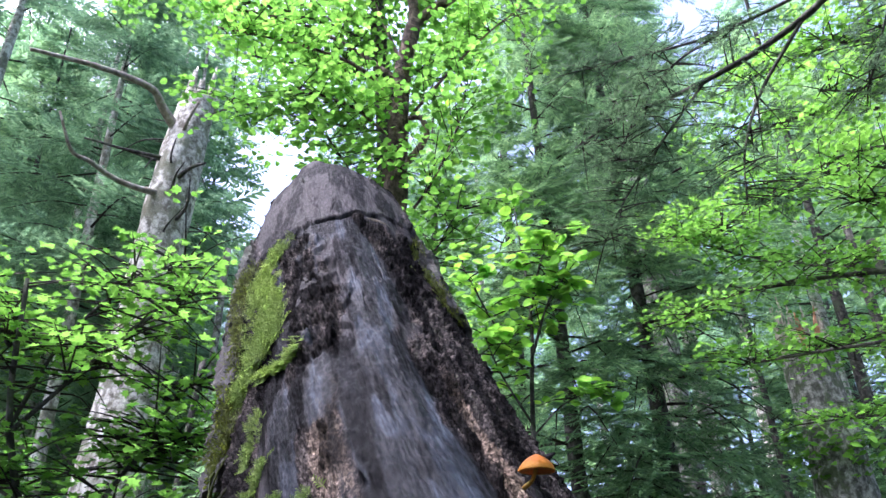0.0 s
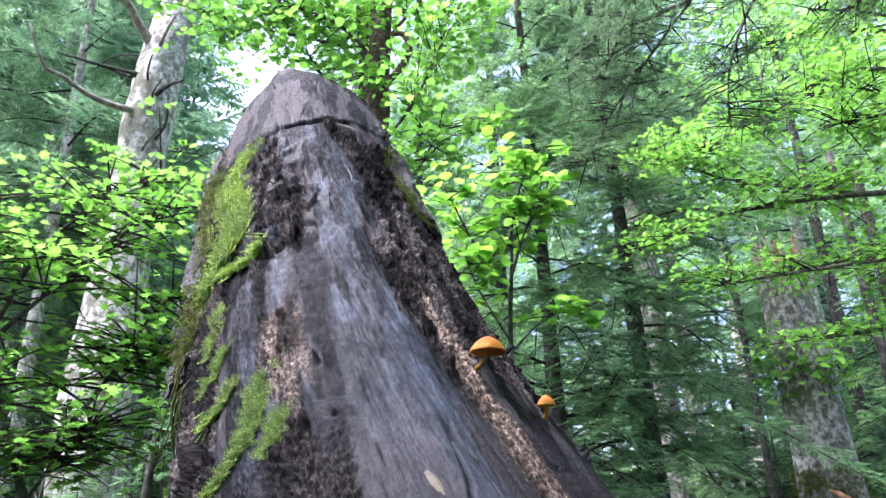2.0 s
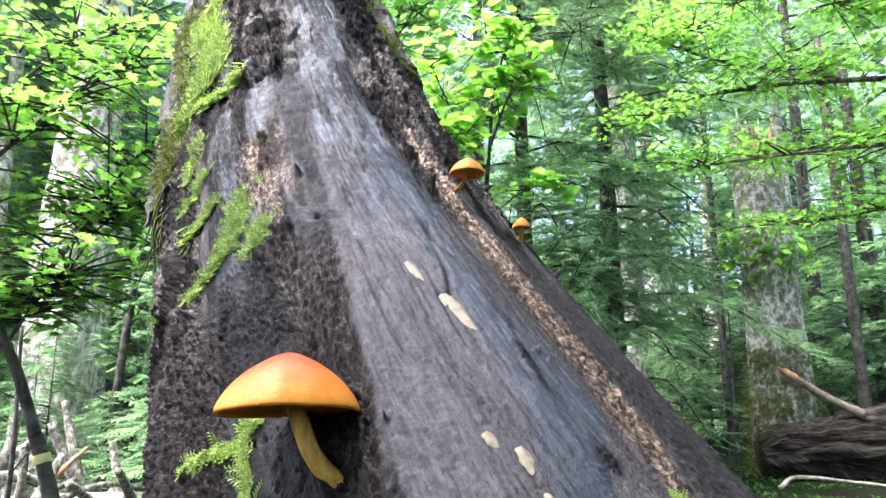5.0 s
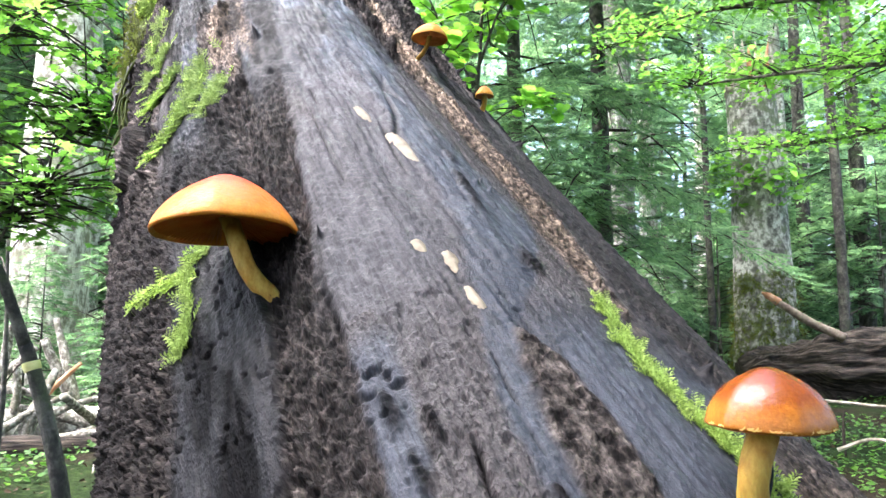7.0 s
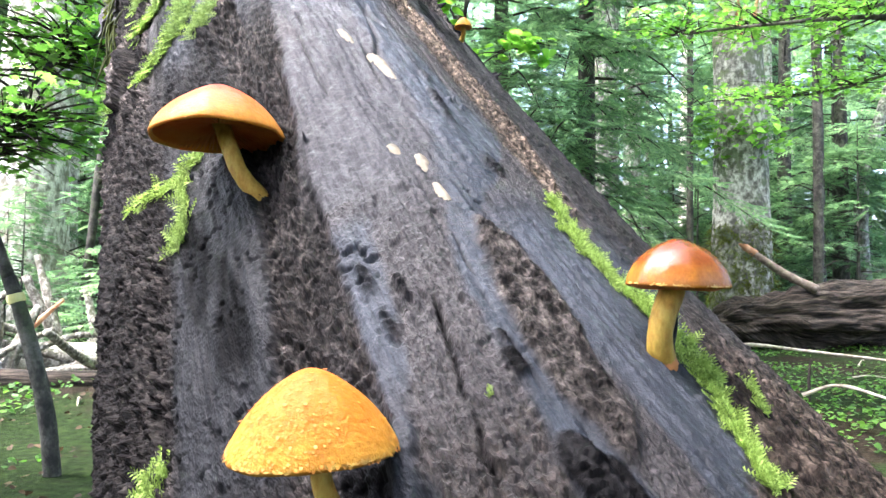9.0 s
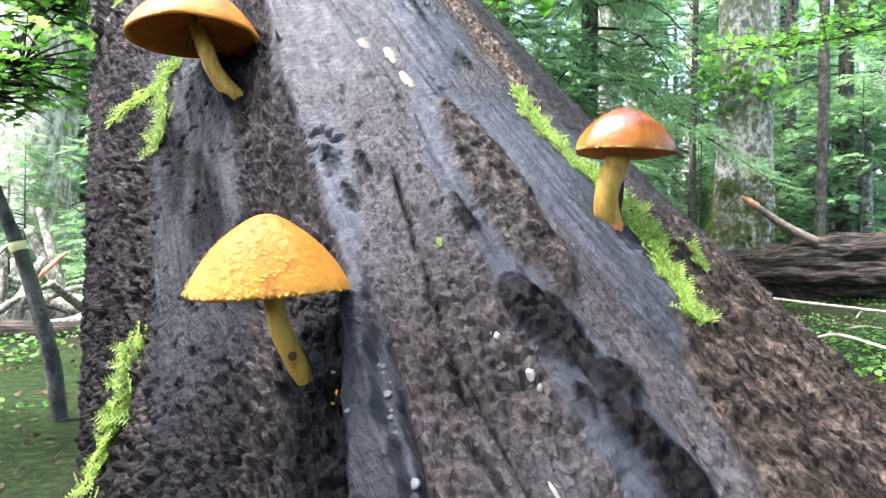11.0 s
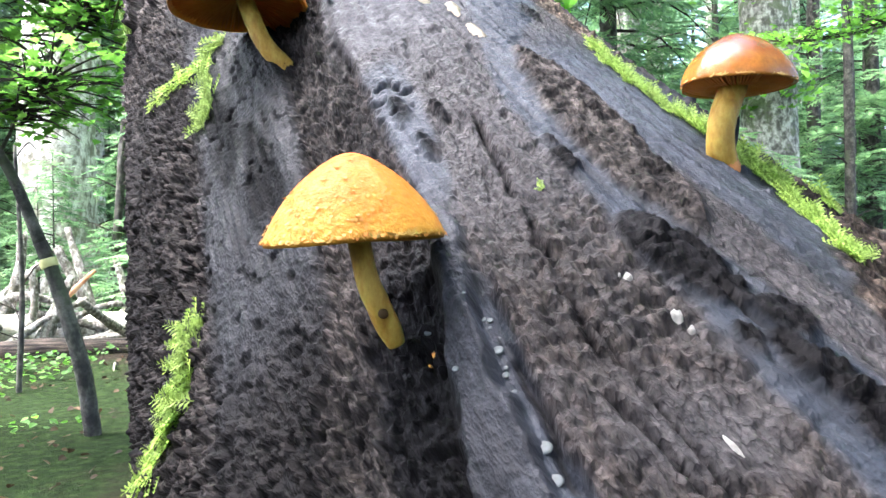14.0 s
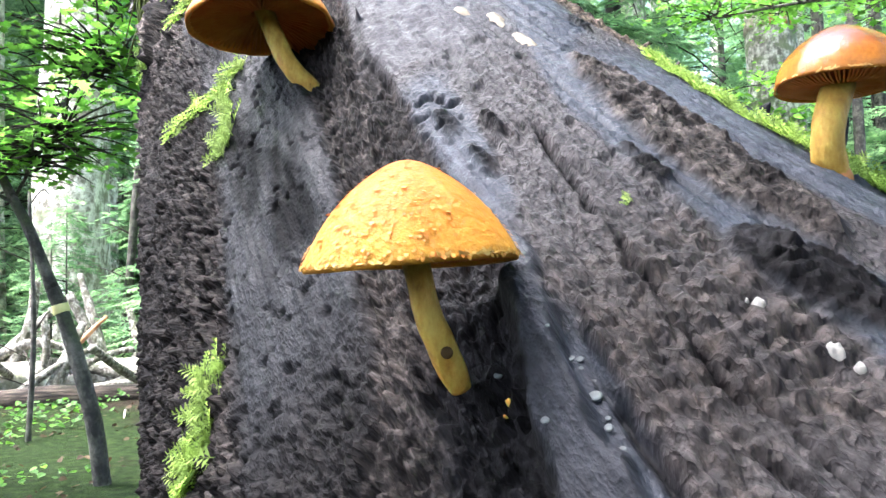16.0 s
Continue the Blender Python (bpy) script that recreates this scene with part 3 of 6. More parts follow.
    # hollows: the groove, the black cleft by the stem, the seam; the smooth ridge stands proud
    h = h - near * (0.0035 * groove + 0.004 * gap) - 0.0045 * shaded_pitch - 0.0045 * seam + 0.0035 * ridge + 0.0025 * frib
    h = h - near * 0.006 * step(0.1, 0.2, s) * np.exp(-(((ang - b2 - 3) / 3.0) ** 2))
    h = h + shaded_pitch * 0.0065 * (billow(flat(190, 260, 6), 3, 75) - 0.42)
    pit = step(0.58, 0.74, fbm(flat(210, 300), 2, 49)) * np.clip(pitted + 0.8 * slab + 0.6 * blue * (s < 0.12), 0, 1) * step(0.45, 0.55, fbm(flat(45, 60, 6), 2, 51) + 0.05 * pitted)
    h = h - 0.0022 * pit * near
    # cleft's black includes the cap's shadow; pits and gap carry painted shade
    char_shade = np.clip(1.0 * shaded_pitch + 0.5 * pit * near + 0.25 * gap * near, 0, 1)
    # loose plates and lumps on the far part
    h = h + (1 - near) * (0.011 * (billow(flat(34, 62, 9), 3, 87) - 0.28) * (0.35 + 0.65 * far_fibre) + 0.0006 * (grain - 0.3))
    plate = band(wide, -50, -20, 4) * band(s, 0.80, 1.36, 0.05) + 0.6 * band(wide, 2, 45, 4) * band(s, 0.7, 1.38, 0.05)
    h = h + plate * (0.0065 * (step(0.47, 0.53, fbm(flat(26, 52, 2), 3, 81)) - 0.4) + 0.004 * (billow(flat(60, 110, 1), 2, 83) - 0.4))
    # cracks along the grain, their inner shade put into the colour
    crack = fbm(along(4.5, 75, 2), 3, 53)
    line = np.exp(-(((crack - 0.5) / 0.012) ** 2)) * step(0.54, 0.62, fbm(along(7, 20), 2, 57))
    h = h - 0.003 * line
    char_shade = np.maximum(char_shade, 0.7 * line)
    # two long splits, narrow, the dark of their depth painted in
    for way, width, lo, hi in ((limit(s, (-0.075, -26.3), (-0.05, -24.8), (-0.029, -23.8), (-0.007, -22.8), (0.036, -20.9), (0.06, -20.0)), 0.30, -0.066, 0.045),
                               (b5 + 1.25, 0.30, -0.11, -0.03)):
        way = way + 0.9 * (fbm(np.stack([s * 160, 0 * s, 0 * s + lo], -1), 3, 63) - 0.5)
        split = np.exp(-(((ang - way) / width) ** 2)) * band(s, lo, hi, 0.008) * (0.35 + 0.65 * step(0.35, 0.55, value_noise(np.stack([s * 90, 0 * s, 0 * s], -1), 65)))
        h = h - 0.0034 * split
        char_shade = np.maximum(char_shade, 0.95 * split)
    # black crusty lumps: length, angle, half sizes, height
    crust = billow(p * 560, 2, 61)
    for cs, ca, ls, la, up in ((-0.040, -17.2, 0.011, 1.5, 1.2), (-0.055, -16.2, 0.015, 2.1, 1.25), (0.001, -17.0, 0.009, 1.4, 1.1), (0.012, -16.6, 0.006, 0.8, 0.7),
                               (-0.079, -17.4, 0.006, 0.8, 0.8), (-0.086, -16.2, 0.008, 0.9, 0.9), (-0.096, -15.5, 0.009, 1.1, 0.95), (-0.108, -15.2, 0.010, 1.8, 1.0), (-0.077, -14.4, 0.010, 1.6, 0.6),
                               (0.068, -26.7, 0.012, 1.1, 0.75), (0.044, -26.2, 0.010, 1.0, 0.7), (0.055, -23.4, 0.012, 0.9, 0.75), (0.2, -3.5, 0.03, 1.5, 0.6), (0.265, -2.0, 0.03, 1.5, 0.6), (0.13, -2.5, 0.02, 1.5, 0.6)):
        m = step(0.28, 0.62, np.exp(-(((s - cs) / ls) ** 2) - ((ang - ca) / la) ** 2) * up + 0.9 * (coarse - 0.5) + 0.5 * (ragged - 0.5))
        h = h + m * (0.0016 + 0.0022 * (crust - 0.30))
        char_shade = np.maximum(char_shade, 0.84 * m)
    stain = step(0.57, 0.66, fbm(along(10, 44, 5), 4, 67))
    char_shade = np.clip(char_shade + (0.25 * near * (slate_sheen > 0.3) + 0.7 * near * slab + (0.5 - 0.3 * far_fibre) * (1 - near)) * stain * (1 - tan), 0, 1)
    char_shade = np.maximum(char_shade, 0.85 * step(0.58, 0.63, fbm(along(9, 95, 16), 4, 68)) * step(0.30, 0.45, s) * (1 - 0.7 * tan) * (1 - 0.4 * far_fibre) * step(1.4, 1.34, s))
    char_shade = np.maximum(char_shade, 0.9 * step(0.56, 0.61, fbm(along(4.5, 44, 15), 4, 69)) * step(0.36, 0.5, s) * (1 - tan) * step(1.4, 1.34, s))
    # far part: the cross crack under the last slab, its shade painted in
    edge = limit(ang, (-60, 1.36), (-20, 1.33), (-11, 1.335), (-2, 1.375), (13, 1.415), (30, 1.46), (45, 1.5)) + 0.03 * (fbm(np.stack([arc * 60, 0 * s, 0 * s], -1), 3, 71) - 0.5)
    far_slab = step(edge, edge + 0.008, s) * band(ang, -75, 75, 8)
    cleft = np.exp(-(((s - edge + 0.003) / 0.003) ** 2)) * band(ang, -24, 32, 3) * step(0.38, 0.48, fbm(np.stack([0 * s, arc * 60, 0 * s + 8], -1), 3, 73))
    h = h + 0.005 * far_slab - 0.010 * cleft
    char_shade = np.maximum(char_shade * (1 - 0.8 * far_slab), 0.95 * cleft)
    fibre = np.where(far_slab > 0.5, 0.35 * fibre + 0.15, fibre)
    slate_sheen, tone = slate_sheen * (1 - far_slab), tone * (1 + 0.35 * far_slab)
    for cs, ca, ls, la, up in ((1.05, -31, 0.045, 6, 0.005), (1.236, -25, 0.03, 2.5, 0.004), (1.25, -52, 0.03, 5, 0.005), (0.92, -34, 0.09, 4, 0.007), (1.15, -66, 0.15, 9, 0.010), (0.54, -76, 0.035, 8, 0.010), (1.30, 42, 0.10, 8, -0.014)):
        h = h + up * step(0.25, 0.45, np.exp(-(((s - cs) / ls) ** 2) - ((ang - ca) / la) ** 2) + 0.5 * (slack - 0.5))
    r = r + h
    wet, rustc = wet * (1 - 0.75 * char_shade + 0.75 * shaded_pitch), np.clip(rusty * near + 0.35 * wrinkled, 0, 1)
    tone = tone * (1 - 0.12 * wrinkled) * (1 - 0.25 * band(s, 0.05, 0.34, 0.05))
    smooth = np.clip(np.maximum(slate_sheen, np.maximum(0.85 * plain * step(0.05, 0.15, s), 0.8 * (1 - near) * (1 - fibre))), 0, 1)
    return tuple(q.reshape(shape) for q in (r, fibre, tan, char_shade, slate_sheen, tone, wet, rustc, smooth))


def on_trunk(s, ang, lift=0.0):
    """Places on the trunk's skin and the outward direction there."""
    s, ang = np.atleast_1d(np.asarray(s, float)), np.atleast_1d(np.asarray(ang, float))
    centre, across, out = trunk_axis(s)
    a = np.radians(ang)[:, None]
    way = np.sin(a) * across + np.cos(a) * out
    r = trunk_skin(s, ang)[0] + lift
    return centre + r[:, None] * way, way


def leaning_trunk():
    ob = thing("leaning_dead_trunk", "wet grey-brown barkless dead tree trunk leaning over the ground", "tree trunk")
    s = np.concatenate([*(np.linspace(a, b, n, endpoint=False) for a, b, n in ((-1.4, -0.14, 42), (-0.14, 0.13, 318), (0.13, 0.24, 92), (0.24, 0.45, 105), (0.45, 1.0, 137), (1.0, 1.79, 144)))])
    ang = np.concatenate([np.arange(-108, -70, 0.6), np.arange(-70, 22, 0.29), np.arange(22, 60, 0.6), np.arange(60, 252, 6.0)])
    S, A = np.meshgrid(s, ang, indexing="ij")
    wrapped = np.where(A > 180, A - 360, A)
    r, fibre, tan, char_shade, slate_sheen, tone, wet, rust, smooth = trunk_skin(S, wrapped)
    # the broken upper end
    top = 1.715 + 0.06 * fbm(np.stack([np.radians(ang) * 2.2, 0 * ang, 0 * ang], -1), 3, 83) + 0.06 * np.exp(-(((ang + 28) / 9) ** 2))
    S = np.minimum(S, top[None])
    r = r * (1 - 0.10 * step(1.55, 1.8, S))
    centre, across, out = trunk_axis(S)
    a = np.radians(A)[..., None]
    verts = centre + r[..., None] * (np.sin(a) * across + np.cos(a) * out)
    rows, cols = S.shape
    uv = np.stack([S, np.radians(A) * 0.18], -1).reshape(-1, 2)
    end = verts[-1].mean(0) - 0.03 * AXIS_D
    verts = np.vstack([verts.reshape(-1, 3), end[None]])
    uv = np.vstack([uv, [[1.8, 0.5]]])
    k = np.arange(cols)
    lid = np.stack([np.full(cols, rows * cols), (rows - 1) * cols + (k + 1) % cols, (rows - 1) * cols + k], -1)
    pad = lambda q: np.concatenate([q.ravel(), [0.5]])
    me = mesh_np("wood", verts, [grid_faces(rows, cols)[:, ::-1], lid], True, uv, {"fibre": pad(fibre), "tan": pad(tan), "char_shade": pad(char_shade), "slate_sheen": pad(slate_sheen), "tone": pad(tone), "wet": pad(wet), "rust": pad(rust), "smooth": pad(smooth)})
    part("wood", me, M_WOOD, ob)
    return ob


TRUNK = leaning_trunk()

# moss: little feathery sprigs that lie on the wood
SPRIG = np.array([[-0.02, 0, 0], [0.02, 0, 0], [0.0, 1.0, 0.10]] + [p for i in range(5) for x in (-1, 1) for p in ([0.0, 0.12 + 0.17 * i, 0.02], [x * 0.10, 0.30 + 0.17 * i, 0.05], [x * (0.34 - 0.045 * i), 0.26 + 0.17 * i, 0.12])])
SPRIG_F = np.arange(33).reshape(-1, 3)


def moss_on_trunk(line, width, count, length, mat=None, name="moss", label="bright lime-green feathery moss on wet wood", droop=0.0):
    """Sprigs along a line of (s, angle) points; width in metres across it."""
    pts = np.array(line, float)
    t = rng.random(count)
    pos = smooth_line(np.column_stack([pts, np.zeros(len(pts))]), 60)[(t * 59).astype(int)][:, :2]
    taper = 0.35 + 0.65 * np.sin(np.pi * np.clip(t, 0.03, 0.97)) ** 0.5
    ragged = 0.15 + 1.7 * value_noise(np.column_stack([t * 17 + 40 * width, t * 0, t * 0]), 5) ** 1.5
    off = rng.normal(0, 0.33, count) * width * taper * ragged
    ahead = np.gradient(smooth_line(np.column_stack([pts, np.zeros(len(pts))]), 60), axis=0)[(t * 59).astype(int)][:, :2]
    run = np.column_stack([ahead[:, 0], np.radians(ahead[:, 1]) * 0.17])
    run /= np.linalg.norm(run, axis=1, keepdims=True) + 1e-9
    s = pos[:, 0] - off * run[:, 1]
    ang = pos[:, 1] + np.degrees(off * run[:, 0] / 0.17)
    place, way = on_trunk(s, ang, 0.0005)
    turn = rng.normal(0, 0.75, count)
    ds, da = run[:, 0] * np.cos(turn) - run[:, 1] * np.sin(turn), run[:, 0] * np.sin(turn) + run[:, 1] * np.cos(turn)
    _, across, out = trunk_axis(s)
    along = np.cross(out, across)
    a = np.radians(ang)[:, None]
    side = np.cos(a) * across - np.sin(a) * out
    head = -along * ds[:, None] + side * da[:, None] + way * rng.uniform(0.05, 0.7, count)[:, None]
    head[:, 2] -= droop
    v, f = scattered(SPRIG, SPRIG_F, place, turns_from(head, way), length * rng.uniform(0.55, 1.3, count))
    return part(name, mesh_np(name, v, f, False), mat or M_MOSS, TRUNK, label, "stuff")


moss_on_trunk([(1.30, -44), (1.26, -50), (1.21, -57), (1.14, -56), (1.08, -54), (0.99, -57), (0.93, -63), (0.88, -72)], 0.030, 1300, 0.021)
moss_on_trunk([(1.12, -49), (1.05, -50), (0.98, -53), (0.92, -58)], 0.024, 500, 0.021)
moss_on_trunk([(0.842, -35), (0.855, -42), (0.87, -50), (0.885, -57)], 0.016, 260, 0.017)
moss_on_trunk([(0.79, -60), (0.74, -62), (0.70, -66)], 0.014, 70, 0.016)
moss_on_trunk([(0.55, -44), (0.515, -44.5), (0.485, -46), (0.470, -50)], 0.020, 260, 0.013)
moss_on_trunk([(0.49, -46), (0.475, -51), (0.465, -57), (0.462, -63)], 0.007, 120, 0.011)
moss_on_trunk([(0.47, -37.5), (0.45, -39), (0.425, -43)], 0.012, 120, 0.011)
moss_on_trunk([(0.68, -56), (0.65, -60), (0.63, -67)], 0.008, 110, 0.013)
moss_on_trunk([(0.59, -52.5), (0.575, -58), (0.572, -66)], 0.010, 150, 0.012)
moss_on_trunk([(0.255, -45), (0.25, -50), (0.265, -58), (0.285, -68)], 0.006, 110, 0.010)
moss_on_trunk([(0.25, -51), (0.21, -52), (0.185, -55)], 0.006, 90, 0.010)
moss_on_trunk([(0.105, 4.0), (0.075, 2.0), (0.057, 1.7), (0.03, 3.3), (0.0, 3.0), (-0.03, 1.4), (-0.05, -1.0), (-0.062, -2.2)], 0.0060, 900, 0.0052)
moss_on_trunk([(0.03, 4.2), (0.0, 4.4), (-0.02, 3.2)], 0.006, 150, 0.006)
moss_on_trunk([(0.068, -63), (0.045, -68), (0.04, -74), (0.045, -84)], 0.008, 200, 0.009)
moss_on_trunk([(-0.015, 8.5), (-0.03, 7.2)], 0.003, 26, 0.006)
moss_on_trunk([(1.42, 46), (1.30, 45), (1.19, 42), (1.05, 44)], 0.03, 420, 0.024, M_OLD_MOSS, label="brownish green moss hanging at the trunk's edge", droop=0.5)
moss_on_trunk([(1.32, -66), (1.15, -72), (0.95, -80), (0.80, -86)], 0.05, 620, 0.03, M_OLD_MOSS, label="brownish green moss hanging at the trunk's edge", droop=0.7)
moss_on_trunk([(-0.005, -20.5), (-0.009, -20.9)], 0.0015, 10, 0.0022)
moss_on_trunk([(0.555, -84), (0.53, -86)], 0.014, 60, 0.012)


def bark_slab(s0, s1, a0, a1, lift, seed):
    """A loose curved plate of old bark with a ragged outline, standing off the wood."""
    rows, cols = 40, 18
    S, A = np.meshgrid(np.linspace(s0, s1, rows), np.linspace(a0, a1, cols), indexing="ij")
    q = np.stack([S * 22, A * 0.25, 0 * S], -1).reshape(-1, 3)
    wave = fbm(q, 3, seed).reshape(S.shape) - 0.5
    u, v = np.linspace(-1, 1, rows)[:, None], np.linspace(-1, 1, cols)[None]
    S, A = S + 0.05 * wave * u**2, A + 9 * (fbm(q * 1.7 + 5, 3, seed + 1).reshape(S.shape) - 0.5) * np.abs(v)
    curl = lift * (0.45 + 0.8 * (v + 1) / 2) + 0.02 * wave
    outer, _ = on_trunk(S.ravel(), A.ravel(), curl.ravel() + 0.006)
    inner, _ = on_trunk(S.ravel(), A.ravel(), curl.ravel() - 0.004)
    n = rows * cols
    f = grid_faces(rows, cols, False)
    rim = np.concatenate([np.arange(cols), np.arange(1, rows) * cols + cols - 1, (rows - 1) * cols + np.arange(cols - 2, -1, -1), np.arange(rows - 2, 0, -1) * cols])
    nxt = np.roll(rim, -1)
    side = np.stack([rim, nxt, nxt + n, rim + n], -1)
    uv = np.stack([S.ravel(), np.radians(A.ravel()) * 0.18], -1)
    part("bark_slab", mesh_np("bark_slab", np.vstack([outer, inner]), [f, f[:, ::-1] + n, side], True, np.vstack([uv, uv])), M_DARK_BARK, TRUNK, "loose dark brown slab of old bark")


for i, (s0, s1, a0, a1, lift) in enumerate(((0.98, 1.24, -76, -96, 0.014), (1.18, 1.42, -72, -92, 0.012), (1.36, 1.56, -78, -95, 0.010), (1.10, 1.34, 44, 66, 0.008), (1.28, 1.47, 47, 68, 0.010), (0.80, 0.98, -84, -100, 0.010))):
    bark_slab(s0, s1, a0, a1, lift, 90 + 3 * i)


def moss_beard():
    """Long thin strands that hang from the trunk's shaded edge."""
    pieces = []
    for i in range(90):
        s, ang = rng.uniform(0.72, 1.32), rng.uniform(-100, -78)
        p, way = on_trunk(s, ang)
        p, way = p[0], way[0]
        drop = rng.uniform(0.03, 0.12)
        line = [p, p + way * 0.012 + [0, 0, -0.25 * drop], p + way * 0.014 + [rng.normal(0, 0.008), rng.normal(0, 0.008), -drop]]
        pieces.append(tube(line, [0.0016, 0.0012, 0.0006], 4, 6))
    v, f, _ = joined(pieces)
    part("moss_beard", mesh_np("moss_beard", v, f), M_OLD_MOSS, TRUNK, "thin brownish green hanging moss strands", "stuff")


moss_beard()


def chip(s, ang, length, width, mat, name, label, tilt=0.0):
    """A thin irregular flake of wood or crust that lies on the trunk."""
    n = 24
    a = np.linspace(0, 2 * np.pi, n, endpoint=False)
    q = rng.uniform(0, 6.28, 4)
    wob = 1 + 0.10 * np.sin(2 * a + q[0]) + 0.07 * np.sin(3 * a + q[1]) + 0.05 * np.sin(5 * a + q[2]) + 0.03 * np.sin(8 * a + q[3])
    ring = np.column_stack([np.cos(a) * length * 0.5 * wob, np.sin(a) * width * 0.5 * wob])
    c, d = np.cos(tilt), np.sin(tilt)
    ring = ring @ np.array([[c, d], [-d, c]])
    inner = ring * 0.6
    both = np.vstack([ring, inner])
    place, way = on_trunk(s + both[:, 0], ang + np.degrees(both[:, 1] / 0.175))
    high = np.array([np.linalg.norm(q - c) for q, c in zip(place, trunk_axis(s + both[:, 0])[0])])
    place += (0.5 * (np.percentile(high, 70) - high) + 0.0003)[:, None] * way
    thick = min(0.0014, 0.14 * width)
    place[:n] -= 0.0008 * way[:n]
    place[n:] += thick * way[n:]
    top = place[n:].mean(0) + 0.2 * thick * way[0]
    verts = np.vstack([place, top])
    k = np.arange(n)
    faces = [np.stack([k, (k + 1) % n, n + (k + 1) % n, n + k], -1), np.stack([n + k, n + (k + 1) % n, np.full(n, 2 * n)], -1)]
    return part(name, mesh_np(name, verts, faces), mat, TRUNK, label)


for s0, a0, l0, w0, turn in ((0.306, -12.5, 0.030, 0.0055, -0.18), (0.256, -9.2, 0.050, 0.0065, -0.10), (0.149, -15.7, 0.013, 0.0055, 0.0), (0.134, -13.0, 0.018, 0.0055, 0.0), (0.106, -13.1, 0.020, 0.0045, 0.0)):
    chip(s0, a0, l0, w0, M_PALE_CHIP, "wood_flake", "pale tan flake of bare wood", turn)
for s0, a0, l0, w0 in ((-0.051, -20.6, 0.0042, 0.0026), (-0.0665, -19.9, 0.0060, 0.0032), (-0.0715, -19.9, 0.0032, 0.0018), (-0.0965, -22.8, 0.0085, 0.0016), (-0.049, -20.9, 0.0016, 0.001)):
    chip(s0, a0, 0.75 * l0, 0.7 * w0, M_WHITE_CHIP, "lichen_spot", "small white crust of lichen")
for s0, a0, l0, w0 in ((1.235, -25, 0.045, 0.010), (1.05, -29.5, 0.045, 0.022), (1.25, -50, 0.05, 0.014), (1.385, 13, 0.012, 0.05), (1.0, -35, 0.045, 0.012)):
    chip(s0, a0, l0, w0, M_PALE_CHIP if s0 > 1.3 else M_BARK_FLAKE, "bark_flake", "loose grey flake of bark")


for s0, a0, l0, w0 in ((-0.029, -35.8, 0.0028, 0.0016), (-0.032, -36.6, 0.0016, 0.001)):
    chip(s0, a0, l0, w0, M_VEIL, "yellow_crumb", "tiny yellow crumb of fungus")


def disc_fungus(s, ang, size):
    place, way = on_trunk(s, ang)
    ob = thing("disc_fungus", "tiny grey cup fungus on wet wood", "fungus", "cup fungi on the trunk", at=place[0])
    n = 14
    a = np.linspace(0, 2 * np.pi, n, endpoint=False)
    prof = [(0.6, -0.5), (0.95, 0.0), (1.0, 0.16), (0.88, 0.30), (0.55, 0.33), (0.2, 0.33)]
    v = np.array([[r * np.cos(q) * size / 2, r * np.sin(q) * size / 2 * 0.9, h * size / 2] for r, h in prof for q in a])
    v = np.vstack([v, [[0, 0, 0.33 * size / 2]]])
    k = np.arange(n)
    lid = np.stack([5 * n + k, 5 * n + (k + 1) % n, np.full(n, 6 * n)], -1)
    rot = np.array(Vector(way[0]).to_track_quat("Z", "Y").to_matrix())
    part("cup", mesh_np("cup", v @ rot.T, [grid_faces(6, n), lid]), M_DISC, ob)


for s0, a0, d0 in ((-0.034, -30.7, 0.0015), (-0.0355, -30.3, 0.0017), (-0.0375, -30.6, 0.0011), (-0.045, -31.0, 0.0028), (-0.052, -31.5, 0.0018), (-0.0505, -31.2, 0.0012), (-0.047, -34.6, 0.0018), (-0.057, -31.6, 0.0015), (-0.0725, -31.9, 0.0038), (-0.080, -32.4, 0.0036), (-0.021, -35.4, 0.0022), (-0.031, -31.2, 0.0010), (-0.041, -30.4, 0.0010)):
    disc_fungus(s0, a0, d0)


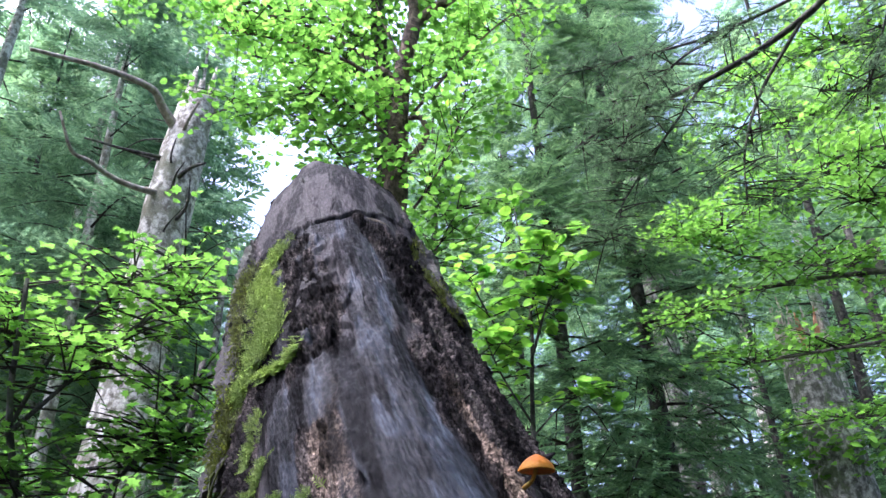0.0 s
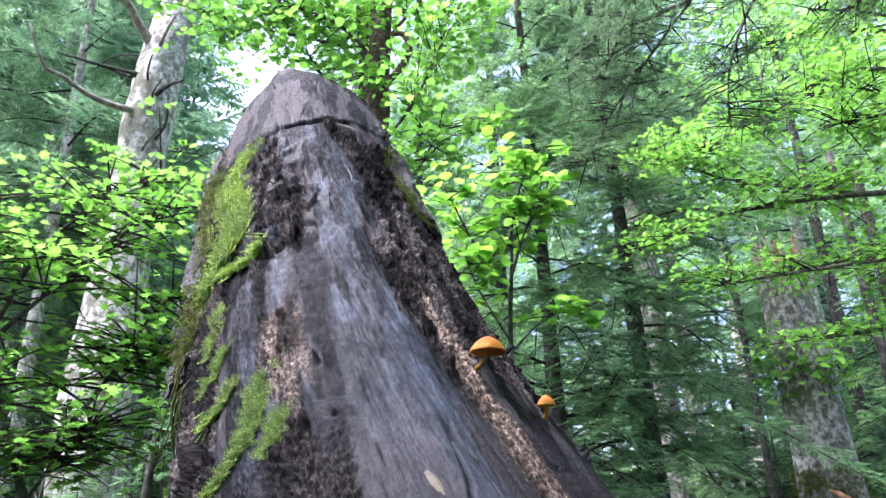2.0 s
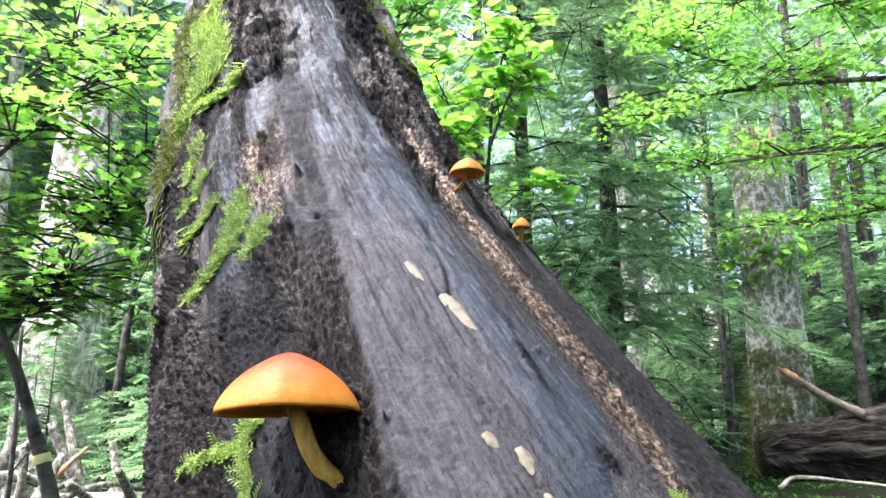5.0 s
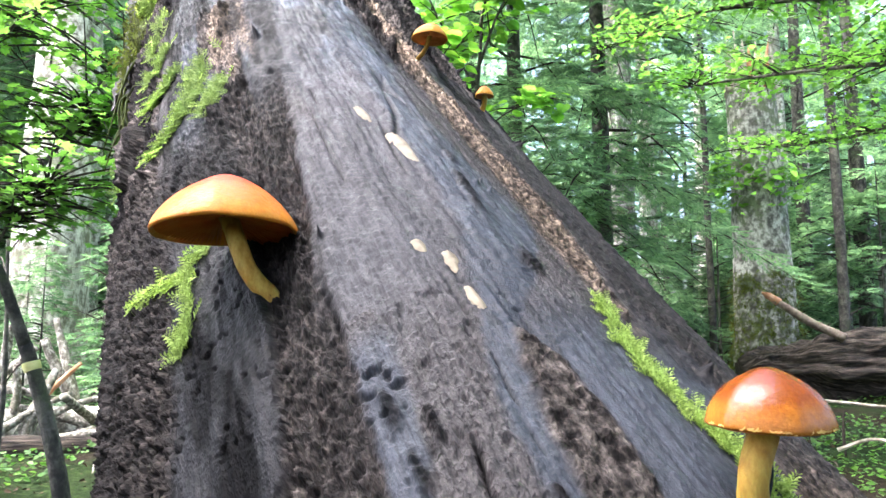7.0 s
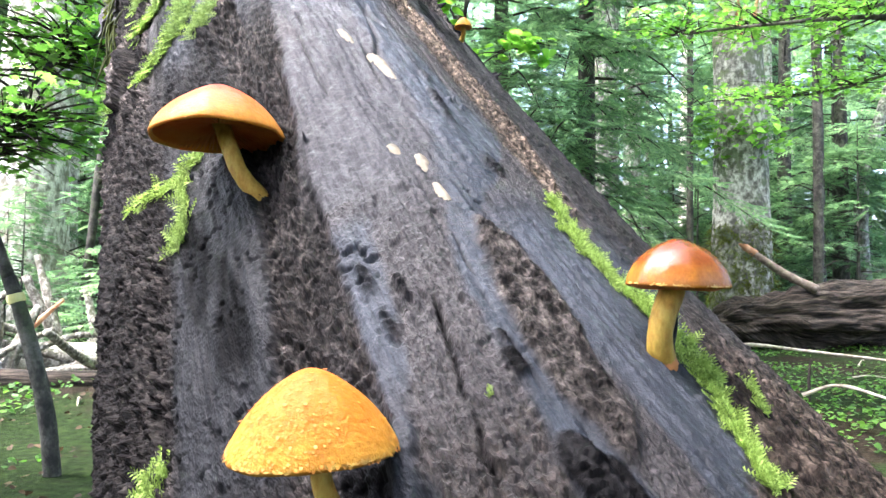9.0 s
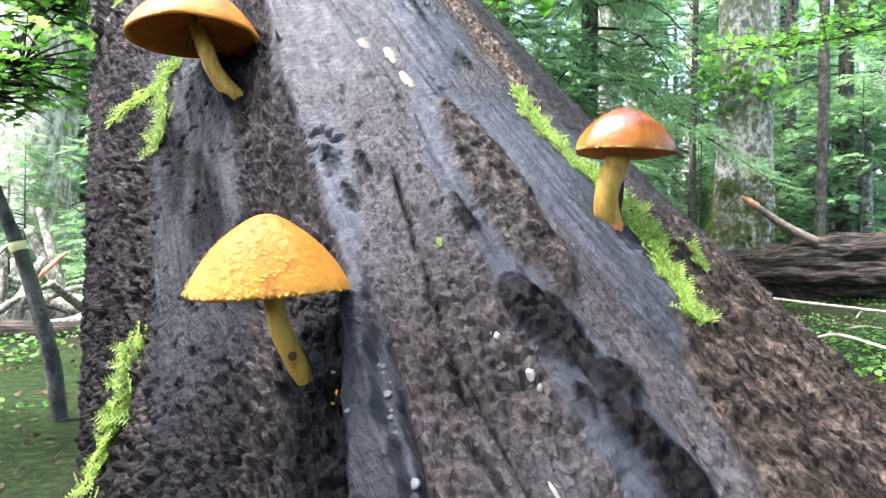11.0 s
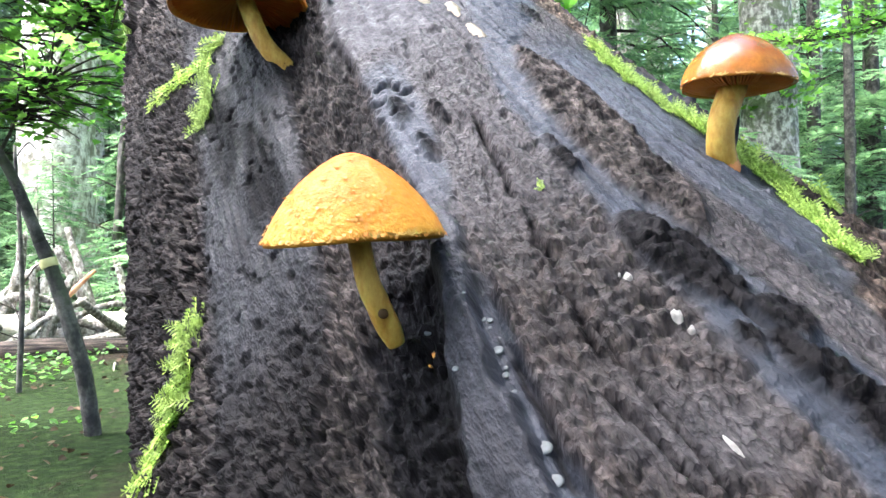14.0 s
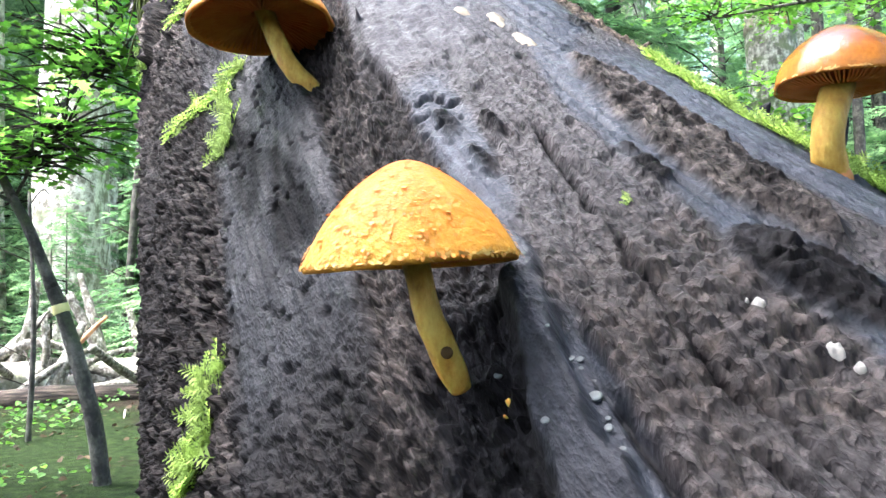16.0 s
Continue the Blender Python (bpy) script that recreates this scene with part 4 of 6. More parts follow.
# ---- mushrooms ----
def mushroom(label, centre, width, height, base, mat, tilt=(0, 0), bell=0.9, foot=True, stem=0.0055, scales=0, fringe=0, bow=(0, 0, 0), seed=1, hollow=0.35):
    """Cap with its rim's middle at centre, stem down to base in the wood."""
    g = np.random.default_rng(seed)
    base, centre = np.array(base), np.array(centre)
    ob = thing("mushroom", label, "mushroom", "mushrooms on the trunk", at=base)
    rot = np.array(Euler((radians(tilt[0]), radians(tilt[1]), 0)).to_matrix())
    R, n = width / 2, 72
    a = np.linspace(0, 2 * np.pi, n, endpoint=False)
    wav = 1 + 0.018 * np.sin(3 * a + seed) + 0.012 * np.sin(5 * a + 2 * seed) + 0.008 * np.sin(11 * a)
    t = np.linspace(0.0, 1.0, 26)
    rad = np.sin(t * np.pi / 2) ** 0.92
    hgt = 0.92 * (1 - rad**2) ** bell + 0.08 * np.exp(-((rad / 0.3) ** 2))
    outer = [(r, h) for r, h in zip(rad, hgt)]
    inner = [(0.985, -0.045), (0.96, -0.03), (0.9, 0.05), (0.7, hollow * 0.7), (0.4, hollow), (0.12, hollow)]
    verts, uv = [], []
    for i, (r, h) in enumerate(outer + inner):
        dip = 0.02 * height * np.sin(2 * a + seed) * r
        lump = 1 + 0.012 * np.sin(7 * a + 3 * h) * (i < 26)
        verts.append(np.column_stack([R * max(r, 0.002) * wav * lump * np.cos(a), R * max(r, 0.002) * wav * lump * np.sin(a), h * height + dip]))
        uv.append(np.column_stack([a, np.full(n, rad[i] if i < 26 else 1.0)]))
    verts = np.vstack(verts) @ rot.T + centre - base
    rows = len(outer) + len(inner)
    cap = part("cap", mesh_np("cap", verts, [grid_faces(rows, n)[:, ::-1]], True, np.vstack(uv)), mat, ob)
    # gills
    m = 84
    q = np.linspace(0, 2 * np.pi, m, endpoint=False) + g.normal(0, 0.008, m)
    prof = [(0.15, hollow - 0.02), (0.4, hollow - 0.02), (0.7, hollow * 0.7 - 0.01), (0.95, 0.0), (0.93, -0.02), (0.7, hollow * 0.7 - 0.24), (0.4, hollow - 0.30), (0.15, hollow - 0.22)]
    gv, gf, base_i = [], [], 0
    for k, ang in enumerate(q):
        short = 1.0 if k % 2 else 0.0
        ca, sa = np.cos(ang), np.sin(ang)
        for side in (-1, 1):
            for r, h in prof:
                r = max(r, 0.55) if short and r < 0.5 else r
                x, y = R * r, side * 0.00022
                gv.append((x * ca - y * sa, x * sa + y * ca, h * height))
        b0 = base_i
        for j in range(3):
            gf.append((b0 + j, b0 + j + 1, b0 + 6 - j, b0 + 7 - j))
            gf.append((b0 + 8 + j, b0 + 15 - j, b0 + 14 - j, b0 + 9 + j))
        for j in range(3, 7):
            gf.append((b0 + j, b0 + 8 + j, b0 + 9 + j, b0 + j + 1))
        base_i += 16
    part("gill_layer", mesh_np("gill_layer", np.array(gv) @ rot.T + centre - base, [np.array(gf)], False), M_GILL, cap, "ochre gills", "stuff")
    # stem
    top = np.array([0, 0, hollow * height * 0.9]) @ rot.T + centre - base
    mid = 0.45 * top + np.array(bow)
    root = -0.22 * mid / np.linalg.norm(mid) * 0.02
    v, f, u = tube([root, 0.12 * mid, mid, top], [stem * 0.75, stem * 1.04, stem * 0.92, stem], 18, 26, 0.0006, 300.0, seed)
    stalk = part("stem", mesh_np("stem", v, f, True, u), M_STEM, ob, "yellowish tan fibrous stem")
    if foot:
      v, f, u = tube([root, 0.10 * mid, 0.34 * mid], [stem * 1.22, stem * 1.2, stem * 0.94], 16, 10, 0.0005, 260.0, seed + 1)
      part("stem_base", mesh_np("stem_base", v, f, True, u), M_STEM_BASE, stalk, "rusty brown foot of the stem")
    if scales:
        flake = np.array([[-0.5, 0, 0], [0.5, 0, 0], [0.34, 0.8, 0.04], [0.0, 1.15, 0.05], [-0.36, 0.75, 0.04]])
        ff = np.array([[0, 1, 2, 3, 4]])
        w = g.random(scales) ** 0.45
        ang = g.uniform(0, 2 * np.pi, scales)
        i = np.clip((w * 25).astype(int), 2, 25)
        pos = np.column_stack([R * rad[i] * np.cos(ang) * (1 + 0.018 * np.sin(3 * ang + seed)), R * rad[i] * np.sin(ang) * (1 + 0.018 * np.sin(3 * ang + seed)), hgt[i] * height + 0.0001])
        down = np.column_stack([np.cos(ang) * 0.8, np.sin(ang) * 0.8, -0.25 - 1.2 * w**2])
        out = np.column_stack([np.cos(ang) * w, np.sin(ang) * w, 0.9 - 0.5 * w])
        down += g.normal(0, 0.22, down.shape)
        v, f = scattered(flake, ff, pos, turns_from(down, out), g.uniform(0.0004, 0.0011, scales))
        part("scale_coat", mesh_np("scale_coat", v @ rot.T + centre - base, f, False), M_SCALE, cap, "small raised fibrous scales", "stuff")
    if fringe:
        ang = np.sort(g.uniform(0, 2 * np.pi, fringe))
        rr = R * (1 + 0.018 * np.sin(3 * ang + seed) + 0.012 * np.sin(5 * ang + 2 * seed))
        pos = np.column_stack([rr * np.cos(ang), rr * np.sin(ang), 0.02 * height * np.sin(2 * ang + seed)])
        out = np.column_stack([np.cos(ang), np.sin(ang), 0 * ang])
        drop = out * g.uniform(0.1, 0.9, fringe)[:, None] + [0, 0, -0.8]
        drop += g.normal(0, 0.35, drop.shape)
        tooth = np.array([[-1.3, -0.6, 0.05], [1.3, -0.6, 0.05], [0.9, 0.1, 0.1], [0.15, 0.35, 0.0], [-0.9, 0.15, 0.1]])
        v, f = scattered(tooth, np.array([[0, 1, 2, 3, 4]]), pos, turns_from(drop, out), g.uniform(0.0003, 0.0009, fringe) * width / 0.04 * (1.15 if bell < 0.7 else 1.0))
        part("veil_fringe", mesh_np("veil_fringe", v @ rot.T + centre - base, f, False), M_VEIL, cap, "cream ragged veil at the rim", "stuff")
    return ob, stalk


MUSH_LOW, stalk_low = mushroom("bright orange-yellow scaly mushroom on the wet trunk", (0.0336, 0.1860, 0.6100), 0.0443, 0.0208, (0.0419, 0.1905, 0.5872), M_CAP_ORANGE, (1.0, -2.6), 0.86, False, 0.0030, 620, 150, (-0.0016, -0.0025, 0.0002), 3)
hole = tube([np.array([-0.0015, -0.0053, 0.0044]), np.array([-0.0015, -0.0034, 0.0045])], [0.0013, 0.0012], 12, 4)
part("hole", mesh_np("hole", hole[0], hole[1]), M_HOLE, stalk_low, "dark brown hole near the foot")
mushroom("orange-red mushroom with pale rim and open gills on the trunk", (-0.0285, 0.3600, 0.7243), 0.0650, 0.0258, (-0.0053, 0.3540, 0.6919), M_CAP_RED, (-4.5, -1.5), 0.78, False, 0.0044, 60, 0, (-0.0015, -0.004, -0.004), 5, 0.42)
mushroom("glossy chestnut-brown mushroom with cream ragged rim beside moss", (0.1434, 0.2135, 0.6540), 0.0318, 0.0148, (0.1384, 0.2116, 0.6282), M_CAP_BROWN, (0.0, 1.0), 0.6, True, 0.0041, 0, 150, (-0.0042, -0.003, -0.001), 8, 0.2)
b4, _ = on_trunk(0.492, 14.5)
mushroom("small orange mushroom with thin stem high on the trunk", (0.0765, 0.5797, 0.9110), 0.0290, 0.0125, tuple(b4[0]), M_CAP_ORANGE, (0, 2), 0.75, False, 0.0018, 0, 30, (0.002, -0.004, -0.002), 11)
b5, _ = on_trunk(0.455, 33.0)
mushroom("tiny yellow-orange mushroom at the trunk's far edge", (0.1215, 0.5939, 0.8700), 0.0150, 0.0085, tuple(b5[0]), M_CAP_ORANGE, (0, 0), 0.75, False, 0.0022, 0, 20, (0.001, -0.001, 0), 13)

# ---- ground ----
def ground_height(x, y):
    x, y = np.asarray(x, float), np.asarray(y, float)
    p = np.stack([x, y, 0 * x], -1).reshape(-1, 3)
    d = np.hypot(x, y)
    far = step(1.5, 5, d)
    h = 0.16 * (fbm(p * 0.45, 3, 101).reshape(x.shape) - 0.5) * far + 0.05 * (fbm(p * 2.2, 3, 103).reshape(x.shape) - 0.5)
    return h + 0.018 * np.maximum(0, d - 9) + 0.02 * np.maximum(0, x - 3) * step(3, 8, y)


def ground_sheet():
    g = np.sinh(np.linspace(-1, 1, 191) * 5.2) / np.sinh(5.2)
    x, y = np.meshgrid(g * 900, g * 900 + 4.0, indexing="ij")
    z = ground_height(x, y)
    z = np.minimum(z, 1.6 + 0.0 * z)
    v = np.stack([x, y, z], -1).reshape(-1, 3)
    ob = part("ground", mesh_np("ground", v, [grid_faces(191, 191, False)[:, ::-1]]), M_FLOOR)
    tagged(ob, "mossy forest floor with leaf litter", "ground", kind="structure")


ground_sheet()


# ---- leaf and twig kits ----
def fan(rim):
    """A leaf blade as a fan from its middle rib."""
    rim = np.array(rim, float)
    mid = np.array([[0, rim[:, 1].mean(), 0.0]])
    n = len(rim)
    k = np.arange(n - 1)
    faces = np.stack([np.zeros(n - 1, int), k + 1, k + 2], -1)
    return np.vstack([mid, rim]), faces


MAPLE_LEAF, MAPLE_F = fan([(0, 0, 0), (0.28, 0.02, 0.04), (0.22, 0.2, 0.03), (0.55, 0.36, 0.10), (0.27, 0.46, 0.04), (0.30, 0.74, 0.05), (0.12, 0.66, 0.0), (0, 1.0, -0.08), (-0.12, 0.66, 0.0), (-0.30, 0.74, 0.05), (-0.27, 0.46, 0.04), (-0.55, 0.36, 0.10), (-0.22, 0.2, 0.03), (-0.28, 0.02, 0.04), (0, 0, 0)])
ROUND_LEAF, ROUND_F = fan([(0, 0.0, 0), (0.2, -0.06, 0.05), (0.42, 0.14, 0.09), (0.46, 0.42, 0.10), (0.3, 0.75, 0.06), (0, 1.0, -0.06), (-0.3, 0.75, 0.06), (-0.46, 0.42, 0.10), (-0.42, 0.14, 0.09), (-0.2, -0.06, 0.05), (0, 0, 0)])
def needle_spray(pairs, length, narrow):
    """A flat spray of a conifer: short blades in pairs along a twig."""
    v, f = [], []
    for i in range(pairs):
        y = (i + 0.3) / pairs
        reach = length * (1 - 0.75 * y**1.6) * (0.8 + 0.4 * ((i * 7) % 5) / 4)
        for x in (-1, 1):
            b = len(v)
            v += [(0, y - 0.02, 0), (x * reach * 0.55, y + 0.10 - narrow, -0.01), (x * reach, y + 0.20, -0.05), (x * reach * 0.5, y + 0.10 + narrow, 0.01)]
            f.append((b, b + 1, b + 2, b + 3))
    return np.array(v, float), np.array(f)


SPRAY, SPRAY_F = needle_spray(8, 0.30, 0.045)
BOUGH, BOUGH_F = needle_spray(7, 0.24, 0.055)


def far_spray(pairs, length):
    """The same, coarser, with one triangle a blade."""
    v = []
    for i in range(pairs):
        y = (i + 0.3) / pairs
        reach = length * (1 - 0.7 * y**1.6) * (0.8 + 0.4 * ((i * 7) % 5) / 4)
        for x in (-1, 1):
            v += [(0, y - 0.05, 0), (x * reach, y + 0.18, -0.05), (x * reach * 0.25, y + 0.17, 0.01)]
    return np.array(v, float), np.arange(len(v)).reshape(-1, 3)


SPRAY_SMALL, SPRAY_SMALL_F = far_spray(6, 0.42)


def leaf_cloud(places, size, template, faces, flat=0.35, g=rng):
    """Leaves near the given twig places, blades mostly level."""
    n = len(places)
    az = g.uniform(0, 2 * np.pi, n)
    head = np.column_stack([np.cos(az), np.sin(az), g.normal(-0.15, 0.3, n)])
    up = np.column_stack([g.normal(0, flat, n), g.normal(0, flat, n), np.ones(n)])
    return scattered(template, faces, places, turns_from(head, up), size * g.uniform(0.6, 1.2, n))


def twigs(start, end, count, reach, g, rise=0.1, spread=1.0):
    """Side twigs off a limb, as curves."""
    start, end = np.array(start, float), np.array(end, float)
    out = []
    for i in range(count):
        t = g.uniform(0.1, 1.0)
        p = start + (end - start) * t
        az = g.uniform(0, 2 * np.pi)
        length = reach * g.uniform(0.45, 1.1)
        way = np.array([np.cos(az), np.sin(az) * spread, g.normal(rise, 0.22)])
        q = p + way * length * 0.55 + [0, 0, 0.06 * length]
        out.append([p, q, p + way * length])
    return out


def leafy_twigs(lines, per, jitter, g):
    """Leaf places along twig curves."""
    pts = []
    for line in lines:
        c = smooth_line(line, 12)
        i = g.integers(3, 12, per)
        pts.append(c[i] + g.normal(0, jitter, (per, 3)) * [1, 1, 0.35])
    return np.vstack(pts)


def broadleaf(name, label, limbs, twig_n, reach, per, size, template, faces, mat, mat_one, bark_mat, seed, own=300, jitter=0.05, group="", spread=1.0, rise=0.1, flat=0.35):
    """A tree or shrub from limb curves (points, thick, thin, leafy from), with twigs and leaves."""
    g = np.random.default_rng(seed)
    ob = thing(name, label, "tree" if "shrub" not in name else "shrub", group)
    lines = []
    for i, (pts, thick, thin, leafy) in enumerate(limbs):
        sides = 14 if thick > 0.03 else 7
        v, f, u = tube(pts, [thick, (thick + thin) / 2, thin], sides, 10 * len(pts) if thick > 0.03 else 5 * len(pts), thick * 0.12, 12.0 if thick > 0.03 else 40.0, seed + i)
        part("trunk" if i == 0 else "limb", mesh_np("limb", v, f, True, u), bark_mat, ob)
        if leafy < 1:
            c = smooth_line(pts, 24)
            k = int(leafy * 23)
            for a in range(k, 23, 4):
                lines += twigs(c[a], c[min(23, a + 4)], twig_n, reach, g, rise, spread)
    pieces = [tube(line, [0.0045, 0.003, 0.0012], 4, 5) for line in lines]
    v, f, u = joined(pieces)
    part("twigwork", mesh_np("twigwork", v, f), M_TWIG, ob, "thin dark twigs", "stuff")
    places = leafy_twigs(lines, per, jitter, g)
    own = min(own, len(places))
    if own:
        shared = mesh_np("leaf", template, [faces], False)
        shared.materials.append(mat_one)
        pick = g.choice(len(places), own, replace=False)
        az = g.uniform(0, 2 * np.pi, own)
        head = np.column_stack([np.cos(az), np.sin(az), g.normal(-0.15, 0.3, own)])
        up = np.column_stack([g.normal(0, flat, own), g.normal(0, flat, own), np.ones(own)])
        rot = turns_from(head, up)
        for j, k in enumerate(pick):
            leaf = new("leaf", shared)
            leaf.parent = ob
            leaf.matrix_basis = Matrix.LocRotScale(Vector(places[k]), Matrix(rot[j].tolist()), Vector((size * g.uniform(0.6, 1.2),) * 3))
        places = np.delete(places, pick, 0)
    if len(places):
        v, f = leaf_cloud(places, size, template, faces, flat, g)
        part("foliage", mesh_np("foliage", v, f, False), mat, ob, kind="stuff")
    return ob


# maple sapling on the near side, with level tiers of leaves
RIBBON_AT = np.array([-1.088, 2.482, 0.582])
MAPLE = broadleaf("maple_sapling", "young maple with dark forked stem and bright green lobed leaves", [
    ([(-0.98, 2.56, -0.05), (-1.0, 2.52, 0.22), (-1.07, 2.49, 0.52), (-1.11, 2.47, 0.65)], 0.030, 0.022, 1.0),
    ([(-1.11, 2.47, 0.65), (-1.17, 2.44, 0.84), (-1.24, 2.40, 1.02), (-1.36, 2.3, 1.45), (-1.42, 2.3, 1.95)], 0.021, 0.008, 0.55),
    ([(-1.24, 2.40, 1.02), (-1.15, 2.42, 1.12), (-1.02, 2.45, 1.32), (-0.9, 2.46, 1.55), (-0.82, 2.47, 1.62)], 0.012, 0.003, 0.35),
    ([(-1.02, 2.45, 1.32), (-0.93, 2.44, 1.38), (-0.84, 2.46, 1.42)], 0.006, 0.002, 0.2),
    ([(-1.36, 2.3, 1.40), (-1.2, 2.36, 1.62), (-1.05, 2.42, 1.82), (-0.86, 2.45, 1.95)], 0.009, 0.003, 0.2),
    ([(-1.36, 2.32, 1.45), (-1.30, 2.4, 1.75), (-1.15, 2.5, 2.02), (-0.98, 2.6, 2.15)], 0.008, 0.003, 0.3),
    ([(-1.20, 2.42, 0.95), (-1.08, 2.32, 1.06), (-0.98, 2.28, 1.14)], 0.006, 0.002, 0.3),
    ([(-1.20, 2.42, 0.92), (-1.40, 2.25, 1.05), (-1.60, 2.2, 1.15)], 0.007, 0.002, 0.3),
    ([(-1.30, 2.36, 1.2), (-1.5, 2.4, 1.32), (-1.7, 2.5, 1.4)], 0.007, 0.002, 0.2),
    ([(-1.42, 2.3, 1.7), (-1.55, 2.35, 1.85), (-1.75, 2.4, 2.0)], 0.008, 0.003, 0.1),
], 13, 0.30, 8, 0.041, MAPLE_LEAF, MAPLE_F, M_MAPLE, M_MAPLE_ONE, M_DARK_BARK, 201, jitter=0.035, rise=0.02, flat=0.28)

v, f, u = tube([RIBBON_AT + [0.005, 0, -0.014], RIBBON_AT, RIBBON_AT + [-0.004, 0, 0.013]], [0.026, 0.028, 0.026], 14, 8, 0.002, 60.0, 3)
part("ribbon", mesh_np("ribbon", v, f, True, u), M_RIBBON, MAPLE, "pale yellow ribbon tied round the stem")

# round-leaved shrub behind the trunk
broadleaf("round_leaved_shrub", "slender shrub with round yellow-green leaves behind the trunk", [
    ([(0.50, 3.80, -0.05), (0.47, 3.77, 0.9), (0.50, 3.77, 1.79), (0.54, 3.76, 2.39), (0.50, 3.77, 3.1)], 0.022, 0.004, 0.62),
    ([(0.52, 3.77, 2.1), (0.62, 3.65, 2.38), (0.73, 3.53, 2.52)], 0.009, 0.003, 0.2),
    ([(0.52, 3.77, 2.3), (0.60, 3.6, 2.62), (0.70, 3.5, 2.78)], 0.008, 0.003, 0.2),
    ([(0.50, 3.77, 2.0), (0.30, 3.7, 2.35), (0.16, 3.66, 2.65)], 0.008, 0.003, 0.2),
    ([(0.50, 3.77, 1.75), (0.34, 3.66, 2.0), (0.26, 3.6, 2.2)], 0.007, 0.003, 0.3),
    ([(0.50, 3.77, 1.7), (0.66, 3.7, 1.84), (0.86, 3.6, 1.9)], 0.006, 0.002, 0.55),
], 4, 0.20, 5, 0.070, ROUND_LEAF, ROUND_F, M_LIME, M_LIME_ONE, M_DARK_BARK, 207, jitter=0.04, rise=0.05, flat=0.3)

# twisted broadleaf behind the trunk with a high crown
broadleaf("linden_tree", "leaning reddish-brown forked tree with bright green crown", [
    ([(-0.34, 4.62, -0.05), (-0.30, 4.6, 1.8), (-0.27, 4.59, 3.78), (-0.24, 4.59, 4.42), (-0.20, 4.6, 4.95), (-0.10, 4.6, 5.45)], 0.12, 0.062, 1.0),
    ([(-0.10, 4.6, 5.40), (-0.12, 4.6, 5.75), (-0.3, 4.7, 6.4), (-0.7, 4.8, 7.2)], 0.052, 0.02, 0.3),
    ([(-0.10, 4.6, 5.42), (0.08, 4.6, 5.62), (0.25, 4.59, 5.72), (0.7, 4.7, 6.3), (1.1, 4.9, 7.0)], 0.048, 0.018, 0.3),
    ([(-0.26, 4.58, 3.9), (-0.10, 4.55, 4.06), (-0.02, 4.52, 4.2), (-0.06, 4.5, 4.34), (-0.16, 4.52, 4.36)], 0.03, 0.02, 1.0),
    ([(-0.24, 4.6, 4.6), (-0.6, 4.55, 4.95), (-1.1, 4.5, 5.15), (-1.7, 4.4, 5.25)], 0.022, 0.006, 0.2),
    ([(-0.22, 4.6, 4.8), (-0.7, 4.8, 5.4), (-1.2, 4.9, 5.8), (-1.8, 4.9, 6.0)], 0.022, 0.006, 0.2),
    ([(-0.26, 4.6, 4.2), (-0.6, 4.4, 4.4), (-1.0, 4.3, 4.5)], 0.014, 0.004, 0.3),
    ([(-0.24, 4.6, 4.3), (0.1, 4.5, 4.7), (0.45, 4.45, 5.1), (0.8, 4.4, 5.4)], 0.016, 0.005, 0.2),
    ([(-0.26, 4.6, 3.4), (0.0, 4.45, 3.7), (0.2, 4.35, 4.1), (0.3, 4.3, 4.5)], 0.012, 0.004, 0.2),
    ([(-0.27, 4.6, 2.9), (0.0, 4.4, 3.1), (0.2, 4.25, 3.4)], 0.012, 0.004, 0.2),
    ([(-0.20, 4.6, 4.95), (-0.45, 4.8, 5.9), (-0.6, 4.9, 6.6)], 0.018, 0.005, 0.3),
    ([(-0.27, 4.6, 3.3), (-0.5, 4.5, 3.7), (-0.75, 4.4, 4.1)], 0.010, 0.004, 0.4),
], 8, 0.55, 15, 0.055, ROUND_LEAF, ROUND_F, M_LIME, M_LIME_ONE, M_RED_BARK, 211, jitter=0.08, rise=0.05, flat=0.4)
broadleaf("linden_tree", "grey-barked slim tree beside a forked tree", [
    ([(-0.36, 5.05, -0.05), (-0.40, 5.02, 2.5), (-0.36, 5.0, 4.2), (-0.42, 5.0, 5.43), (-0.5, 5.0, 7.0)], 0.11, 0.06, 1.0),
    ([(-0.42, 5.0, 5.4), (-0.9, 5.2, 6.1), (-1.5, 5.3, 6.6)], 0.02, 0.006, 0.2),
    ([(-0.42, 5.0, 5.2), (-1.0, 5.3, 5.6), (-1.9, 5.5, 6.0)], 0.02, 0.006, 0.2),
    ([(-0.42, 5.0, 5.0), (0.1, 5.3, 5.7), (0.5, 5.4, 6.2)], 0.02, 0.006, 0.2),
    ([(-0.42, 5.0, 5.6), (-1.2, 4.9, 5.9), (-2.1, 4.8, 6.1), (-2.7, 4.8, 6.2)], 0.02, 0.006, 0.3),
    ([(-0.40, 5.0, 4.6), (-1.0, 5.0, 4.75), (-1.7, 4.9, 4.9)], 0.016, 0.005, 0.3),
], 10, 0.65, 13, 0.060, ROUND_LEAF, ROUND_F, M_LIME, M_LIME_ONE, M_DARK_BARK, 213, own=0, jitter=0.1, flat=0.45)

